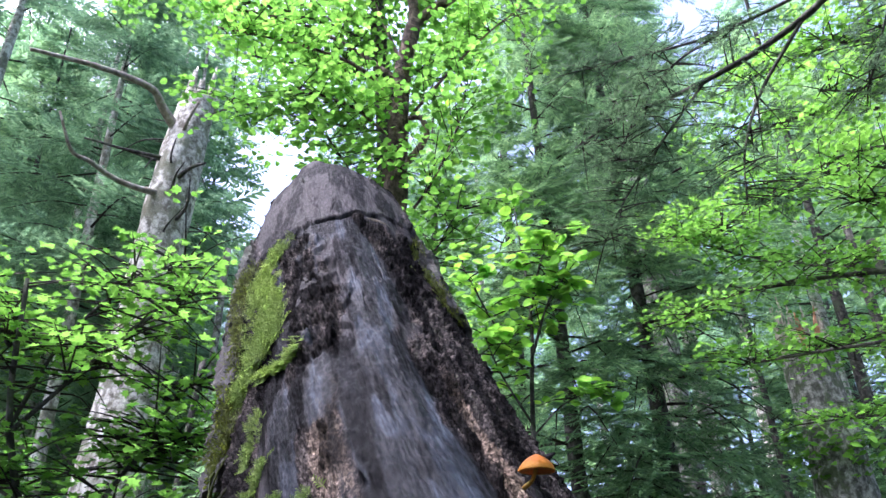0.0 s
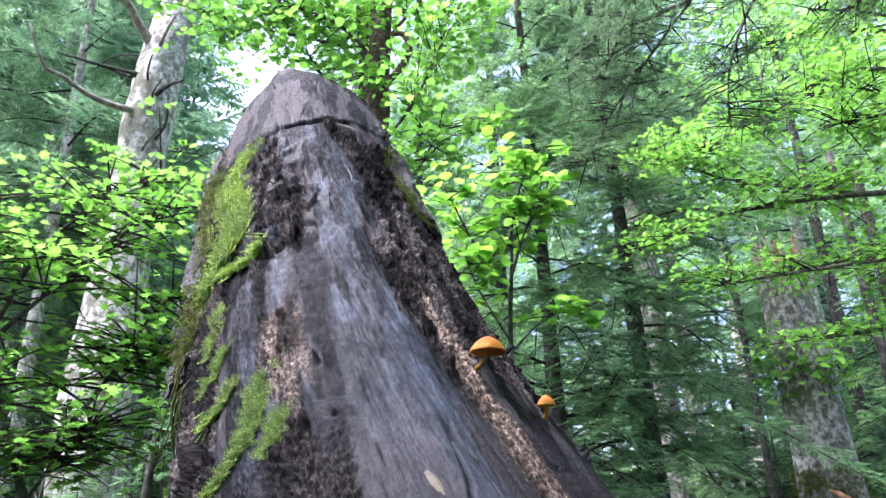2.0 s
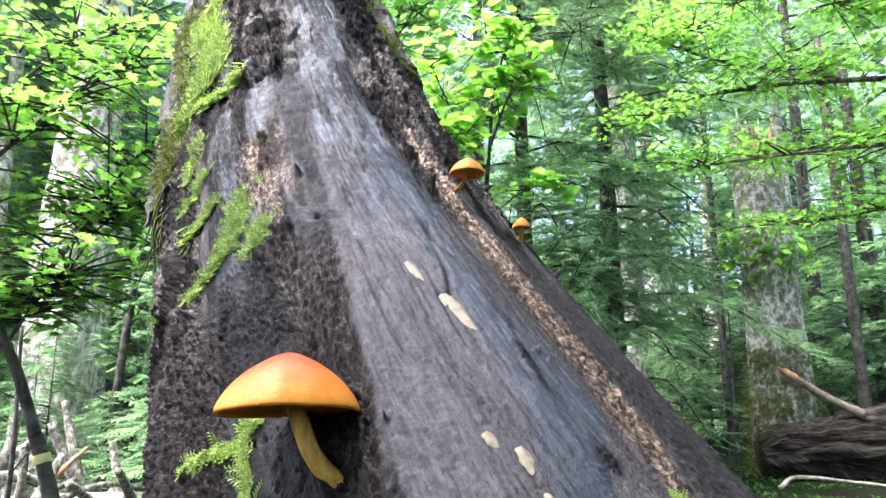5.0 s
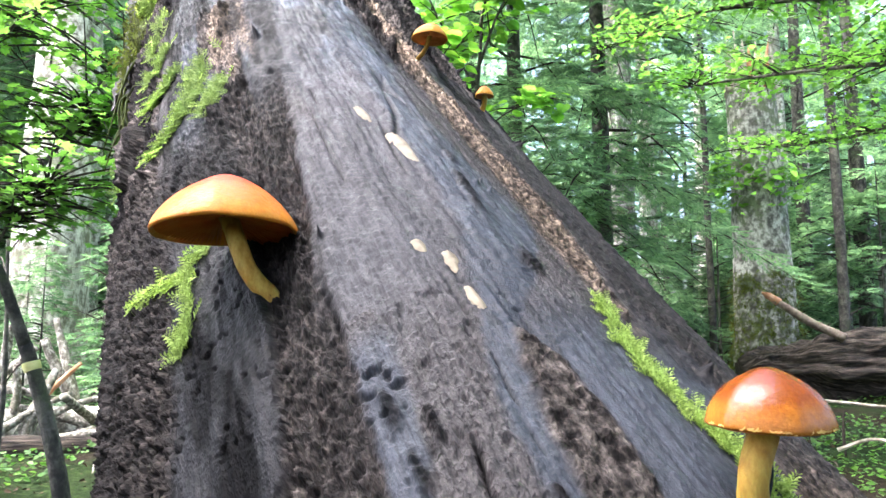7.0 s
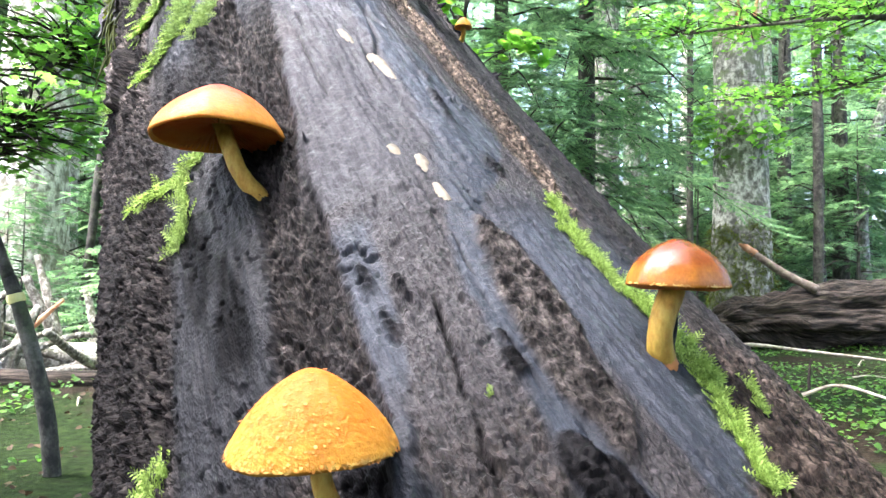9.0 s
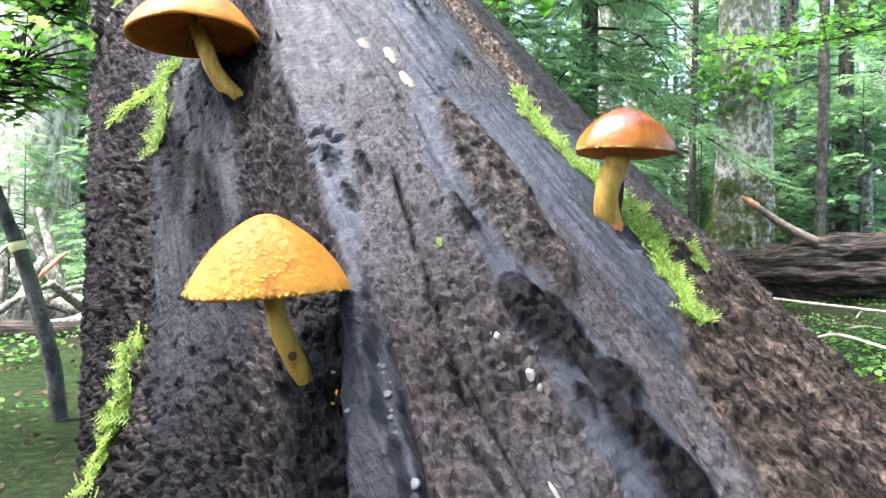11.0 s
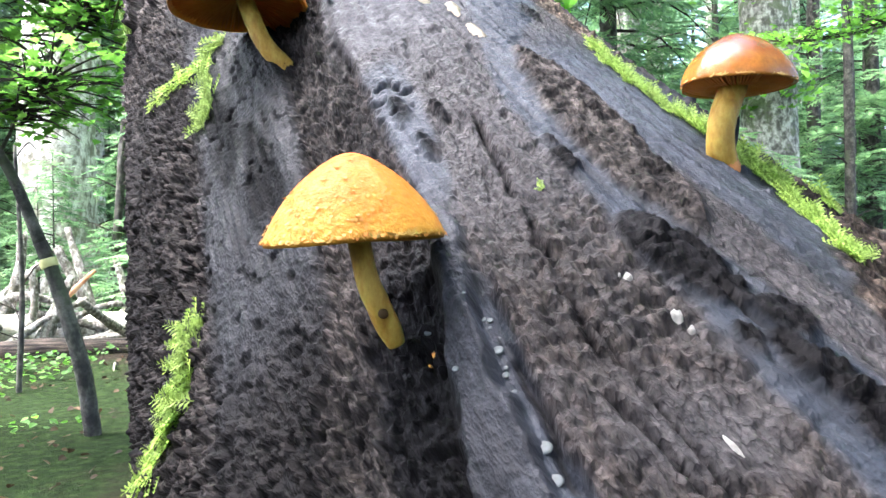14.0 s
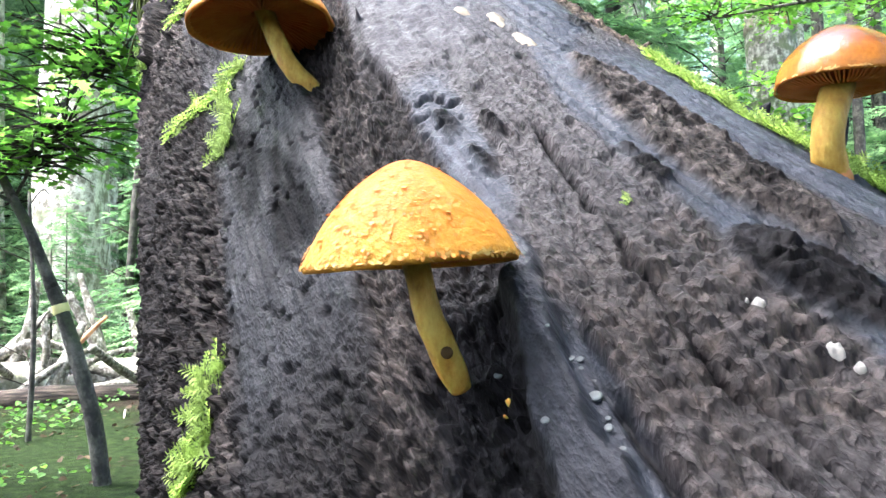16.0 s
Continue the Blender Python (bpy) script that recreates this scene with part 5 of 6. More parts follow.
# maple on the far side, whose trunk stands beyond the view
broadleaf("maple_tree", "maple with spreading boughs of small bright green leaves", [
    ([(4.1, 3.3, -0.05), (4.0, 3.35, 1.5), (3.9, 3.4, 3.2), (3.8, 3.4, 5.0)], 0.13, 0.06, 1.0),
    ([(3.95, 3.4, 2.6), (3.3, 3.45, 3.0), (2.76, 3.56, 3.3), (2.3, 3.9, 3.3), (1.9, 4.2, 3.1)], 0.030, 0.006, 0.3),
    ([(3.95, 3.4, 2.2), (3.2, 3.4, 2.4), (2.5, 3.6, 2.5), (1.9, 4.05, 2.6), (1.5, 4.3, 2.5)], 0.026, 0.005, 0.3),
    ([(3.95, 3.4, 1.9), (3.2, 3.3, 2.0), (2.6, 3.4, 2.05), (2.2, 3.7, 2.1), (1.8, 4.1, 2.15)], 0.022, 0.005, 0.3),
    ([(3.92, 3.4, 3.0), (3.4, 3.8, 3.7), (2.8, 4.1, 4.0), (2.2, 4.5, 4.0)], 0.028, 0.006, 0.3),
    ([(3.9, 3.4, 3.4), (3.2, 3.5, 4.0), (2.6, 3.6, 4.2)], 0.024, 0.006, 0.3),
    ([(3.2, 3.4, 2.4), (2.7, 3.2, 2.75), (2.3, 3.3, 3.0), (1.95, 3.7, 3.0)], 0.012, 0.004, 0.1),
    ([(2.5, 3.6, 2.5), (2.1, 4.2, 2.9), (1.75, 4.6, 3.3)], 0.010, 0.004, 0.1),
    ([(3.88, 3.4, 3.8), (3.3, 3.6, 4.2), (2.7, 3.8, 4.3), (2.15, 4.1, 4.2)], 0.024, 0.006, 0.25),
    ([(3.85, 3.4, 4.3), (3.3, 3.35, 4.6), (2.7, 3.5, 4.7)], 0.022, 0.006, 0.25),
    ([(3.92, 3.4, 2.8), (3.2, 3.2, 3.1), (2.6, 3.1, 3.3), (2.2, 3.2, 3.45)], 0.02, 0.005, 0.25),
    ([(3.95, 3.4, 2.4), (3.1, 3.0, 2.55), (2.5, 2.9, 2.6), (2.1, 3.1, 2.65)], 0.02, 0.005, 0.3),
    ([(3.95, 3.4, 2.3), (3.3, 3.6, 2.35), (2.8, 4.0, 2.3), (2.3, 4.5, 2.35)], 0.018, 0.005, 0.2),
    ([(3.95, 3.4, 2.1), (3.4, 3.9, 2.05), (3.0, 4.4, 1.95), (2.6, 4.9, 2.0)], 0.018, 0.005, 0.2),
], 12, 0.40, 18, 0.042, MAPLE_LEAF, MAPLE_F, M_MAPLE, M_MAPLE_ONE, M_DARK_BARK, 217, jitter=0.06, flat=0.4)


# ---- conifers ----
def conifer_mesh(height, radius, crown_from, spread, branches, seed, spray=0.2, droop=0.25, top=1.0, dead=0, per=13, template=SPRAY, faces=SPRAY_F, coarse=False):
    """Trunk, limb and needle meshes of a conifer standing at the origin."""
    g = np.random.default_rng(seed)
    lean = g.normal(0, 0.012, 2) * height
    axis = lambda z: np.array([lean[0] * (z / height) ** 1.5, lean[1] * (z / height) ** 1.5, z])
    zs = np.linspace(-0.1, height * top, 9)
    flare = [radius * (1 + 0.35 * np.exp(-max(z, 0) / 0.25)) * max(0.08, 1 - max(z, 0) / height) ** 0.8 for z in zs]
    trunk = tube([axis(max(z, 0)) + [0, 0, min(z, 0)] for z in zs], flare, 10 if coarse else 20, int(height * (3 if coarse else 7)) + 12, radius * 0.10, 7.0 / max(radius, 0.1) * 0.4, seed)
    limbs, places, heads, ups, sizes = [], [], [], [], []
    for i in range(branches + dead):
        is_dead = i >= branches
        z = g.uniform(0.12, crown_from + 0.1) * height if is_dead else (crown_from + (top - crown_from) * ((i + g.random()) / branches) ** 0.9) * height
        f = (z / height - crown_from) / (1 - crown_from)
        reach = spread * (0.35 + 0.5 * g.random()) if is_dead else spread * (1.02 - f) ** 0.75 * g.uniform(0.65, 1.1)
        az = g.uniform(0, 2 * np.pi)
        out = np.array([np.cos(az), np.sin(az), 0])
        p = axis(z)
        a, b = p + out * reach * 0.5 + [0, 0, reach * g.uniform(-0.02, 0.12)], p + out * reach + [0, 0, -droop * reach * g.uniform(0.5, 1.4)]
        limbs.append(tube([p, a, b], [max(0.006, 0.026 * reach / 2), 0.010 * reach / 2 + 0.003, 0.003], 4 if coarse else 5, 5 if coarse else 7))
        if is_dead:
            continue
        line = smooth_line([p, a, b], 24)
        n = int(per * (0.5 + reach / spread))
        for k in range(n):
            t = 0.15 + 0.85 * (k + g.random()) / n
            q = line[min(23, int(t * 23))]
            side = np.array([-out[1], out[0], 0]) * (1 if k % 2 else -1)
            w = 0.55 * out + side * g.uniform(0.5, 1.0) + [0, 0, g.normal(-0.18, 0.14)]
            length = spray * (0.5 + 1.1 * (1 - abs(t - 0.45))) * g.uniform(0.7, 1.2) * (0.4 + 0.6 * reach / spread) * 2.2
            steps = max(1, int(length / (spray * 0.62)))
            for m in range(steps):
                places.append(q + w * (m * spray * 0.62) + g.normal(0, 0.02, 3) - [0, 0, 0.05 * (m * spray) ** 1.3])
                heads.append(w + g.normal(0, 0.22, 3))
                ups.append(np.array([0, 0, 1.0]) + g.normal(0, 0.28, 3))
                sizes.append(spray * g.uniform(0.75, 1.35))
        places.append(b), heads.append(out + [0, 0, -0.3]), ups.append(np.array([0, 0, 1.0])), sizes.append(spray)
    nv, nf = scattered(template, faces, np.array(places), turns_from(np.array(heads), np.array(ups)), np.array(sizes))
    lv, lf, _ = joined(limbs)
    return mesh_np("trunk", trunk[0], trunk[1]), mesh_np("branchwork", lv, lf), mesh_np("foliage", nv, nf, False)


def conifer(name, label, at, meshes, mats, group="", turn=0.0, size=1.0):
    x, y = at
    ob = thing(name, label, "tree", group, at=(x, y, float(ground_height(x, y)) - 0.03))
    ob.rotation_euler = (0, 0, turn)
    ob.scale = (size,) * 3
    for nm, me, mt in zip(("trunk", "branchwork", "foliage"), meshes, mats):
        part(nm, me, mt, ob, kind="" if nm == "trunk" else "stuff")
    return ob


FIR_MATS = (M_FIR_BARK, M_TWIG, M_FIR)
HEM_MATS = (M_DARK_BARK, M_TWIG, M_NEEDLE)

# the big pale fir with dead limbs, and its slim neighbour
conifer("fir_tree", "slim grey fir with bluish green needles", (-4.75, 8.82), conifer_mesh(13.0, 0.11, 0.30, 1.7, 74, 302, 0.26, 0.12, 1.0, 12, 13), FIR_MATS)
# hemlocks behind the shrub
conifer("hemlock_tree", "dark hemlock with drooping feathery boughs", (1.20, 6.40), conifer_mesh(9.5, 0.085, 0.06, 1.5, 110, 303, 0.19, 0.3, 1.0, 8, 14), HEM_MATS)
conifer("hemlock_tree", "dark hemlock with drooping feathery boughs", (2.15, 6.9), conifer_mesh(10.5, 0.10, 0.07, 1.6, 104, 304, 0.19, 0.32, 1.0, 8, 14), HEM_MATS)
conifer("hemlock_tree", "mossy hemlock with forked double trunk", (2.95, 9.06), conifer_mesh(14.0, 0.27, 0.34, 2.5, 70, 305, 0.24, 0.3, 1.0, 14, 12), (M_SNAG_BARK, M_TWIG, M_NEEDLE))
conifer("hemlock_tree", "mossy hemlock beside another trunk", (3.10, 9.75), conifer_mesh(14.0, 0.20, 0.36, 2.2, 50, 306, 0.24, 0.3, 1.0, 10, 9), (M_SNAG_BARK, M_TWIG, M_NEEDLE))
# the hemlock whose boughs hang into the view from above; its trunk stands aside
broadleaf("hemlock_tree", "hemlock with feathery boughs overhead, needles darkened as if backlit", [
    ([(3.0, 1.9, -0.05), (3.0, 1.92, 2.0), (2.96, 1.95, 4.0), (2.95, 1.95, 6.0)], 0.16, 0.09, 1.0),
    ([(2.95, 1.95, 3.95), (2.3, 2.3, 3.75), (1.85, 2.62, 3.42), (1.41, 2.87, 3.25), (1.05, 3.2, 3.28), (0.82, 3.35, 3.2)], 0.028, 0.005, 0.45),
    ([(1.85, 2.62, 3.42), (1.62, 2.76, 3.09), (1.50, 2.83, 2.8), (1.45, 2.85, 2.52)], 0.011, 0.003, 0.35),
    ([(2.1, 2.45, 3.6), (1.6, 2.9, 3.62), (1.2, 3.2, 3.72), (0.9, 3.4, 3.8)], 0.012, 0.004, 0.3),
    ([(1.41, 2.87, 3.25), (1.2, 3.08, 3.02), (1.02, 3.3, 2.8), (0.92, 3.42, 2.62)], 0.008, 0.003, 0.1),
    ([(1.6, 2.9, 3.62), (1.3, 3.0, 3.45), (1.05, 3.1, 3.1), (0.98, 3.15, 2.95)], 0.008, 0.003, 0.2),
    ([(2.3, 2.3, 3.75), (2.2, 2.55, 3.35), (2.1, 2.7, 3.05)], 0.010, 0.003, 0.3),
], 7, 0.30, 8, 0.085, BOUGH, BOUGH_F, M_SHADED_NEEDLE, M_SHADED_NEEDLE, M_DARK_BARK, 307, own=0, jitter=0.04, rise=-0.25, flat=0.45)

# the wood behind
KINDS = [
    (conifer_mesh(15, 0.17, 0.30, 2.2, 46, 311, 0.32, 0.22, 1.0, 16, 8, SPRAY_SMALL, SPRAY_SMALL_F, True), FIR_MATS, "fir_tree", "distant fir with grey trunk and bluish needles"),
    (conifer_mesh(14, 0.14, 0.26, 2.1, 48, 312, 0.30, 0.30, 1.0, 14, 8, SPRAY_SMALL, SPRAY_SMALL_F, True), HEM_MATS, "hemlock_tree", "distant dark hemlock with feathery boughs"),
    (conifer_mesh(16, 0.12, 0.36, 2.0, 38, 313, 0.32, 0.25, 1.0, 20, 8, SPRAY_SMALL, SPRAY_SMALL_F, True), HEM_MATS, "hemlock_tree", "distant slim conifer with bare lower trunk"),
    (conifer_mesh(17, 0.20, 0.40, 2.2, 38, 314, 0.34, 0.22, 1.0, 24, 8, SPRAY_SMALL, SPRAY_SMALL_F, True), FIR_MATS, "fir_tree", "distant tall fir with bare grey trunk"),
]
SAPLING = conifer_mesh(3.0, 0.028, 0.08, 1.0, 32, 321, 0.17, 0.15, 1.0, 0, 7, SPRAY_SMALL, SPRAY_SMALL_F, True)
g0 = np.random.default_rng(77)
firsts, spots = {}, [(-3.4, 7.8), (-4.75, 8.8), (1.2, 6.4), (2.1, 6.9), (2.95, 9.1), (4.2, 7.9), (-2.4, 6.6)]


def plant(kind, x, y, group, meshes, mats, name, label, lo=0.8, hi=1.2):
    turn, size = g0.uniform(0, 6.28), g0.uniform(lo, hi)
    # a gap in the wood beside the pale fir, where the sky shows
    if kind != "sapling" and y > 6 and -0.345 < x / y < -0.19 and math.hypot(x, y) < 27:
        return
    if kind in firsts:
        m = Matrix.Translation((x, y, float(ground_height(x, y)) - 0.03)) @ Matrix.Rotation(turn, 4, "Z")
        ob = copy_thing(firsts[kind], m)
        ob.scale = (size,) * 3
    else:
        firsts[kind] = conifer(name, label, (x, y), meshes, mats, group, turn, size)


planted = 0
for tries in range(4000):
    if planted >= 60:
        break
    d = 10.5 + 24 * g0.random() ** 1.1
    az = radians(g0.uniform(-52, 52))
    x, y = d * math.sin(az), d * math.cos(az)
    if any((x - a) ** 2 + (y - b) ** 2 < (1.5 + 0.02 * d) ** 2 for a, b in spots):
        continue
    spots.append((x, y))
    k = int(g0.integers(0, 4))
    meshes, mats, nm, lb = KINDS[k]
    plant(k, x, y, "conifers of the wood", meshes, mats, nm, lb)
    planted += 1
for x, y in ((-6.6, 11.6), (-8.2, 10.6), (-4.3, 11.0)):
    plant(0, x, y, "conifers of the wood", *KINDS[0])
for x, y in ((0.5, 8.2), (1.9, 8.6), (3.4, 8.6), (2.7, 10.2), (5.4, 9.3), (6.4, 8.9), (-1.7, 8.2), (-2.7, 8.9), (-0.6, 7.4), (-4.2, 6.9), (4.9, 10.4), (7.5, 10.5), (0.9, 10.4), (-5.6, 7.4), (1.2, 9.4), (3.6, 11.5), (-1.9, 6.6), (-1.3, 5.6), (-2.7, 6.1), (-3.1, 6.7), (-2.35, 7.0), (-3.9, 6.2), (-4.6, 8.4), (-5.3, 9.6), (-3.9, 9.6), (-6.4, 9.2), (-2.0, 9.8), (-4.9, 7.2), (-6.2, 7.8), (-7.2, 10.4)):
    plant("sapling", x, y, "young conifers under the wood", SAPLING, HEM_MATS, "young_hemlock", "young hemlock with flat feathery twigs", 0.45, 1.1)


more = 0
for tries in range(600):
    if more >= 36:
        break
    d, az = g0.uniform(10.5, 22), radians(g0.uniform(-46, 48))
    x, y = d * math.sin(az), d * math.cos(az)
    if (x - 4.2) ** 2 + (y - 7.9) ** 2 < 1.6 or (x + 3.4) ** 2 + (y - 7.8) ** 2 < 2.2:
        continue
    plant("sapling", x, y, "young conifers under the wood", SAPLING, HEM_MATS, "young_hemlock", "young hemlock with flat feathery twigs", 0.8, 1.8)
    more += 1

# its far edge
FAR = conifer_mesh(18, 0.2, 0.06, 2.7, 44, 331, 0.85, 0.25, 1.0, 0, 5, SPRAY_SMALL, SPRAY_SMALL_F, True)
far_n = 0
for tries in range(900):
    if far_n >= 46:
        break
    d, az = g0.uniform(26, 46), radians(g0.uniform(-48, 48))
    x, y = d * math.sin(az), d * math.cos(az)
    if any((x - a) ** 2 + (y - b) ** 2 < 6.0 for a, b in spots):
        continue
    spots.append((x, y))
    plant("far", x, y, "conifers of the wood", FAR, HEM_MATS, "hemlock_tree", "far dark conifer at the back of the wood", 0.8, 1.3)
    far_n += 1

# the wood goes on behind and beside the eye, unseen, added for shade
ring = 0
for tries in range(900):
    if ring >= 36:
        break
    d, az = 2.8 + 9 * g0.random(), g0.uniform(52, 308)
    if 270 < az < 312 or (d < 4.5 and az > 230):
        continue
    x, y = d * math.sin(radians(az)), d * math.cos(radians(az))
    if any((x - a) ** 2 + (y - b) ** 2 < 3.0 for a, b in spots):
        continue
    spots.append((x, y))
    k = int(g0.integers(0, 4))
    meshes, mats, nm, lb = KINDS[k]
    plant(k, x, y, "conifers of the wood", meshes, mats, nm, lb)
    ring += 1

# young hemlocks that close the gap under the crowns
for x, y in ((-5.6, 11.5), (-6.8, 12.6), (-5.0, 12.8), (-7.6, 13.8), (-6.0, 14.5), (-8.6, 12.2), (-4.2, 13.6)):
    plant("sapling", x, y, "young conifers under the wood", SAPLING, HEM_MATS, "young_hemlock", "young hemlock with flat feathery twigs", 1.2, 1.9)

for x, y in ((-7.4, 15.5), (-9.2, 16.8), (-10.2, 15.0), (-8.4, 18.6), (-11.4, 18.0), (-6.4, 17.6), (-12.6, 16.0)):
    plant("far", x, y, "conifers of the wood", FAR, HEM_MATS, "hemlock_tree", "far dark conifer at the back of the wood", 0.8, 1.1)

# thin bare stems
def slim_stem(label, pts, thick, thin, mat=None, seed=0):
    ob = thing("slim_tree", label, "tree", "slim stems in the wood")
    v, f, u = tube(pts, [thick, thin], 10, 24, thick * 0.15, 14.0, seed)
    part("trunk", mesh_np("trunk", v, f, True, u), mat or M_DARK_BARK, ob)
    g = np.random.default_rng(seed)
    c = smooth_line(pts, 20)
    pieces = []
    for i in range(7):
        p = c[g.integers(5, 19)]
        az = g.uniform(0, 6.28)
        w = np.array([np.cos(az), np.sin(az), 0.25]) * g.uniform(0.25, 0.6)
        pieces.append(tube([p, p + w * 0.6 + [0, 0, 0.05], p + w], [thick * 0.2, 0.004, 0.002], 5, 6))
    v, f, u = joined(pieces)
    part("twigwork", mesh_np("twigwork", v, f), M_TWIG, ob, kind="stuff")


slim_stem("slim dark leaning tree stem", [(-2.46, 6.6, -0.05), (-2.42, 6.6, 0.3), (-2.36, 6.6, 1.1), (-2.2, 6.6, 3.2)], 0.055, 0.03, None, 401)
slim_stem("pale grey slim tree stem", [(-3.48, 8.85, -0.05), (-3.5, 8.85, 1.0), (-3.52, 8.84, 3.0), (-3.5, 8.84, 6.5)], 0.075, 0.05, M_FIR_BARK, 402)
slim_stem("slim dark tree stem", [(3.98, 8.6, -0.05), (3.97, 8.6, 1.6), (3.97, 8.6, 4.6)], 0.05, 0.035, None, 403)
slim_stem("slim dark tree stem", [(5.05, 7.7, 0.0), (5.0, 7.6, 1.6), (4.98, 7.6, 5.0)], 0.06, 0.045, None, 404)
slim_stem("slim dark tree stem", [(6.10, 9.25, 0.0), (6.06, 9.2, 1.9), (6.0, 9.2, 5.5)], 0.075, 0.06, None, 405)
slim_stem("slim dark tree stem", [(6.85, 9.9, 0.0), (6.85, 9.88, 2.0), (6.8, 9.9, 6.0)], 0.10, 0.08, None, 406)
slim_stem("pale leaning tree stem", [(7.2, 9.8, 0.0), (7.05, 9.74, 2.0), (7.4, 9.7, 3.4), (7.9, 9.7, 5.0)], 0.10, 0.07, M_SNAG_BARK, 407)
slim_stem("slim grey tree stem", [(-3.1, 9.6, -0.05), (-3.1, 9.6, 2.0), (-3.05, 9.6, 6.0)], 0.06, 0.05, M_SNAG_BARK, 408)
slim_stem("thin dark sapling stem", [(-1.62, 3.35, -0.05), (-1.60, 3.35, 0.5), (-1.62, 3.34, 1.1)], 0.014, 0.007, None, 409)


# the pale dead fir with its broken top and crooked limbs
def dead_fir():
    ob = thing("dead_fir", "tall pale lichen-grey dead fir with broken top and crooked limbs", "tree")
    gz = float(ground_height(-3.45, 7.8))
    lump = lambda t, a: 1 + 0.3 * np.exp(-t * 30) * (1 + 0.4 * np.sin(5 * a)) + 0.035 * np.sin(3 * a + 9 * t) + 0.03 * np.sin(2 * a - 14 * t)
    v, f, u = tube([(-3.46, 7.8, gz - 0.1), (-3.42, 7.8, 1.6), (-3.37, 7.81, 3.4), (-3.32, 7.81, 5.2), (-3.22, 7.83, 6.6), (-3.12, 7.85, 7.35)], [0.38, 0.36, 0.32, 0.285, 0.265, 0.24], 44, 190, 0.022, 6.0, 301, lump)
    part("trunk", mesh_np("trunk", v, f, True, u), M_FIR_BARK, ob)
    g = np.random.default_rng(15)
    for i in range(9):
        a = i / 9 * 6.28
        x, y = -3.12 + 0.19 * math.cos(a), 7.85 + 0.16 * math.sin(a)
        v, f, _ = tube([(x, y, 7.2), (x + 0.02, y, 7.5), (x + g.normal(0.04, 0.03), y, 7.55 + g.uniform(0, 0.35))], [0.07, 0.05, 0.01], 6, 8, 0.01, 20.0, i)
        part("splinter", mesh_np("splinter", v, f), M_FIR_BARK, ob)
    crooked = [([(-3.30, 7.75, 6.75), (-3.45, 7.45, 6.98), (-3.52, 7.2, 7.06), (-3.9, 6.7, 6.95), (-4.40, 6.1, 6.70)], 0.07, 0.022),
               ([(-3.36, 7.6, 5.73), (-3.5, 7.3, 5.62), (-3.69, 7.1, 5.63), (-3.80, 6.7, 5.60), (-3.86, 6.43, 5.55), (-3.95, 6.2, 5.9)], 0.045, 0.012),
               ([(-3.28, 7.75, 6.5), (-3.1, 7.5, 6.75), (-2.95, 7.4, 7.0)], 0.03, 0.012),
               ([(-3.32, 7.75, 5.9), (-3.0, 7.5, 6.0), (-2.72, 7.3, 5.95)], 0.04, 0.014),
               ([(-3.32, 7.7, 6.3), (-3.75, 7.4, 6.25), (-4.2, 7.2, 6.3)], 0.028, 0.012)]
    for i in range(38):
        z = g.uniform(2.2, 7.2)
        a = g.uniform(0, 6.28)
        w = np.array([math.cos(a), math.sin(a), g.uniform(-0.15, 0.5)]) * g.uniform(0.3, 1.2)
        p = np.array([-3.40 + 0.02 * z, 7.82, z])
        crooked.append(([p, p + 0.5 * w + g.normal(0, 0.06, 3), p + w + g.normal(0, 0.12, 3)], g.uniform(0.012, 0.03), 0.006))
    for i, (pts, a, b) in enumerate(crooked):
        v, f, u = tube(pts, [a, (a + b) / 2, b], 9, 22, 0.006, 16.0, 7 + i)
        part("limb", mesh_np("limb", v, f, True, u), M_DEADWOOD if i < 3 else M_DARK_BARK, ob)


dead_fir()


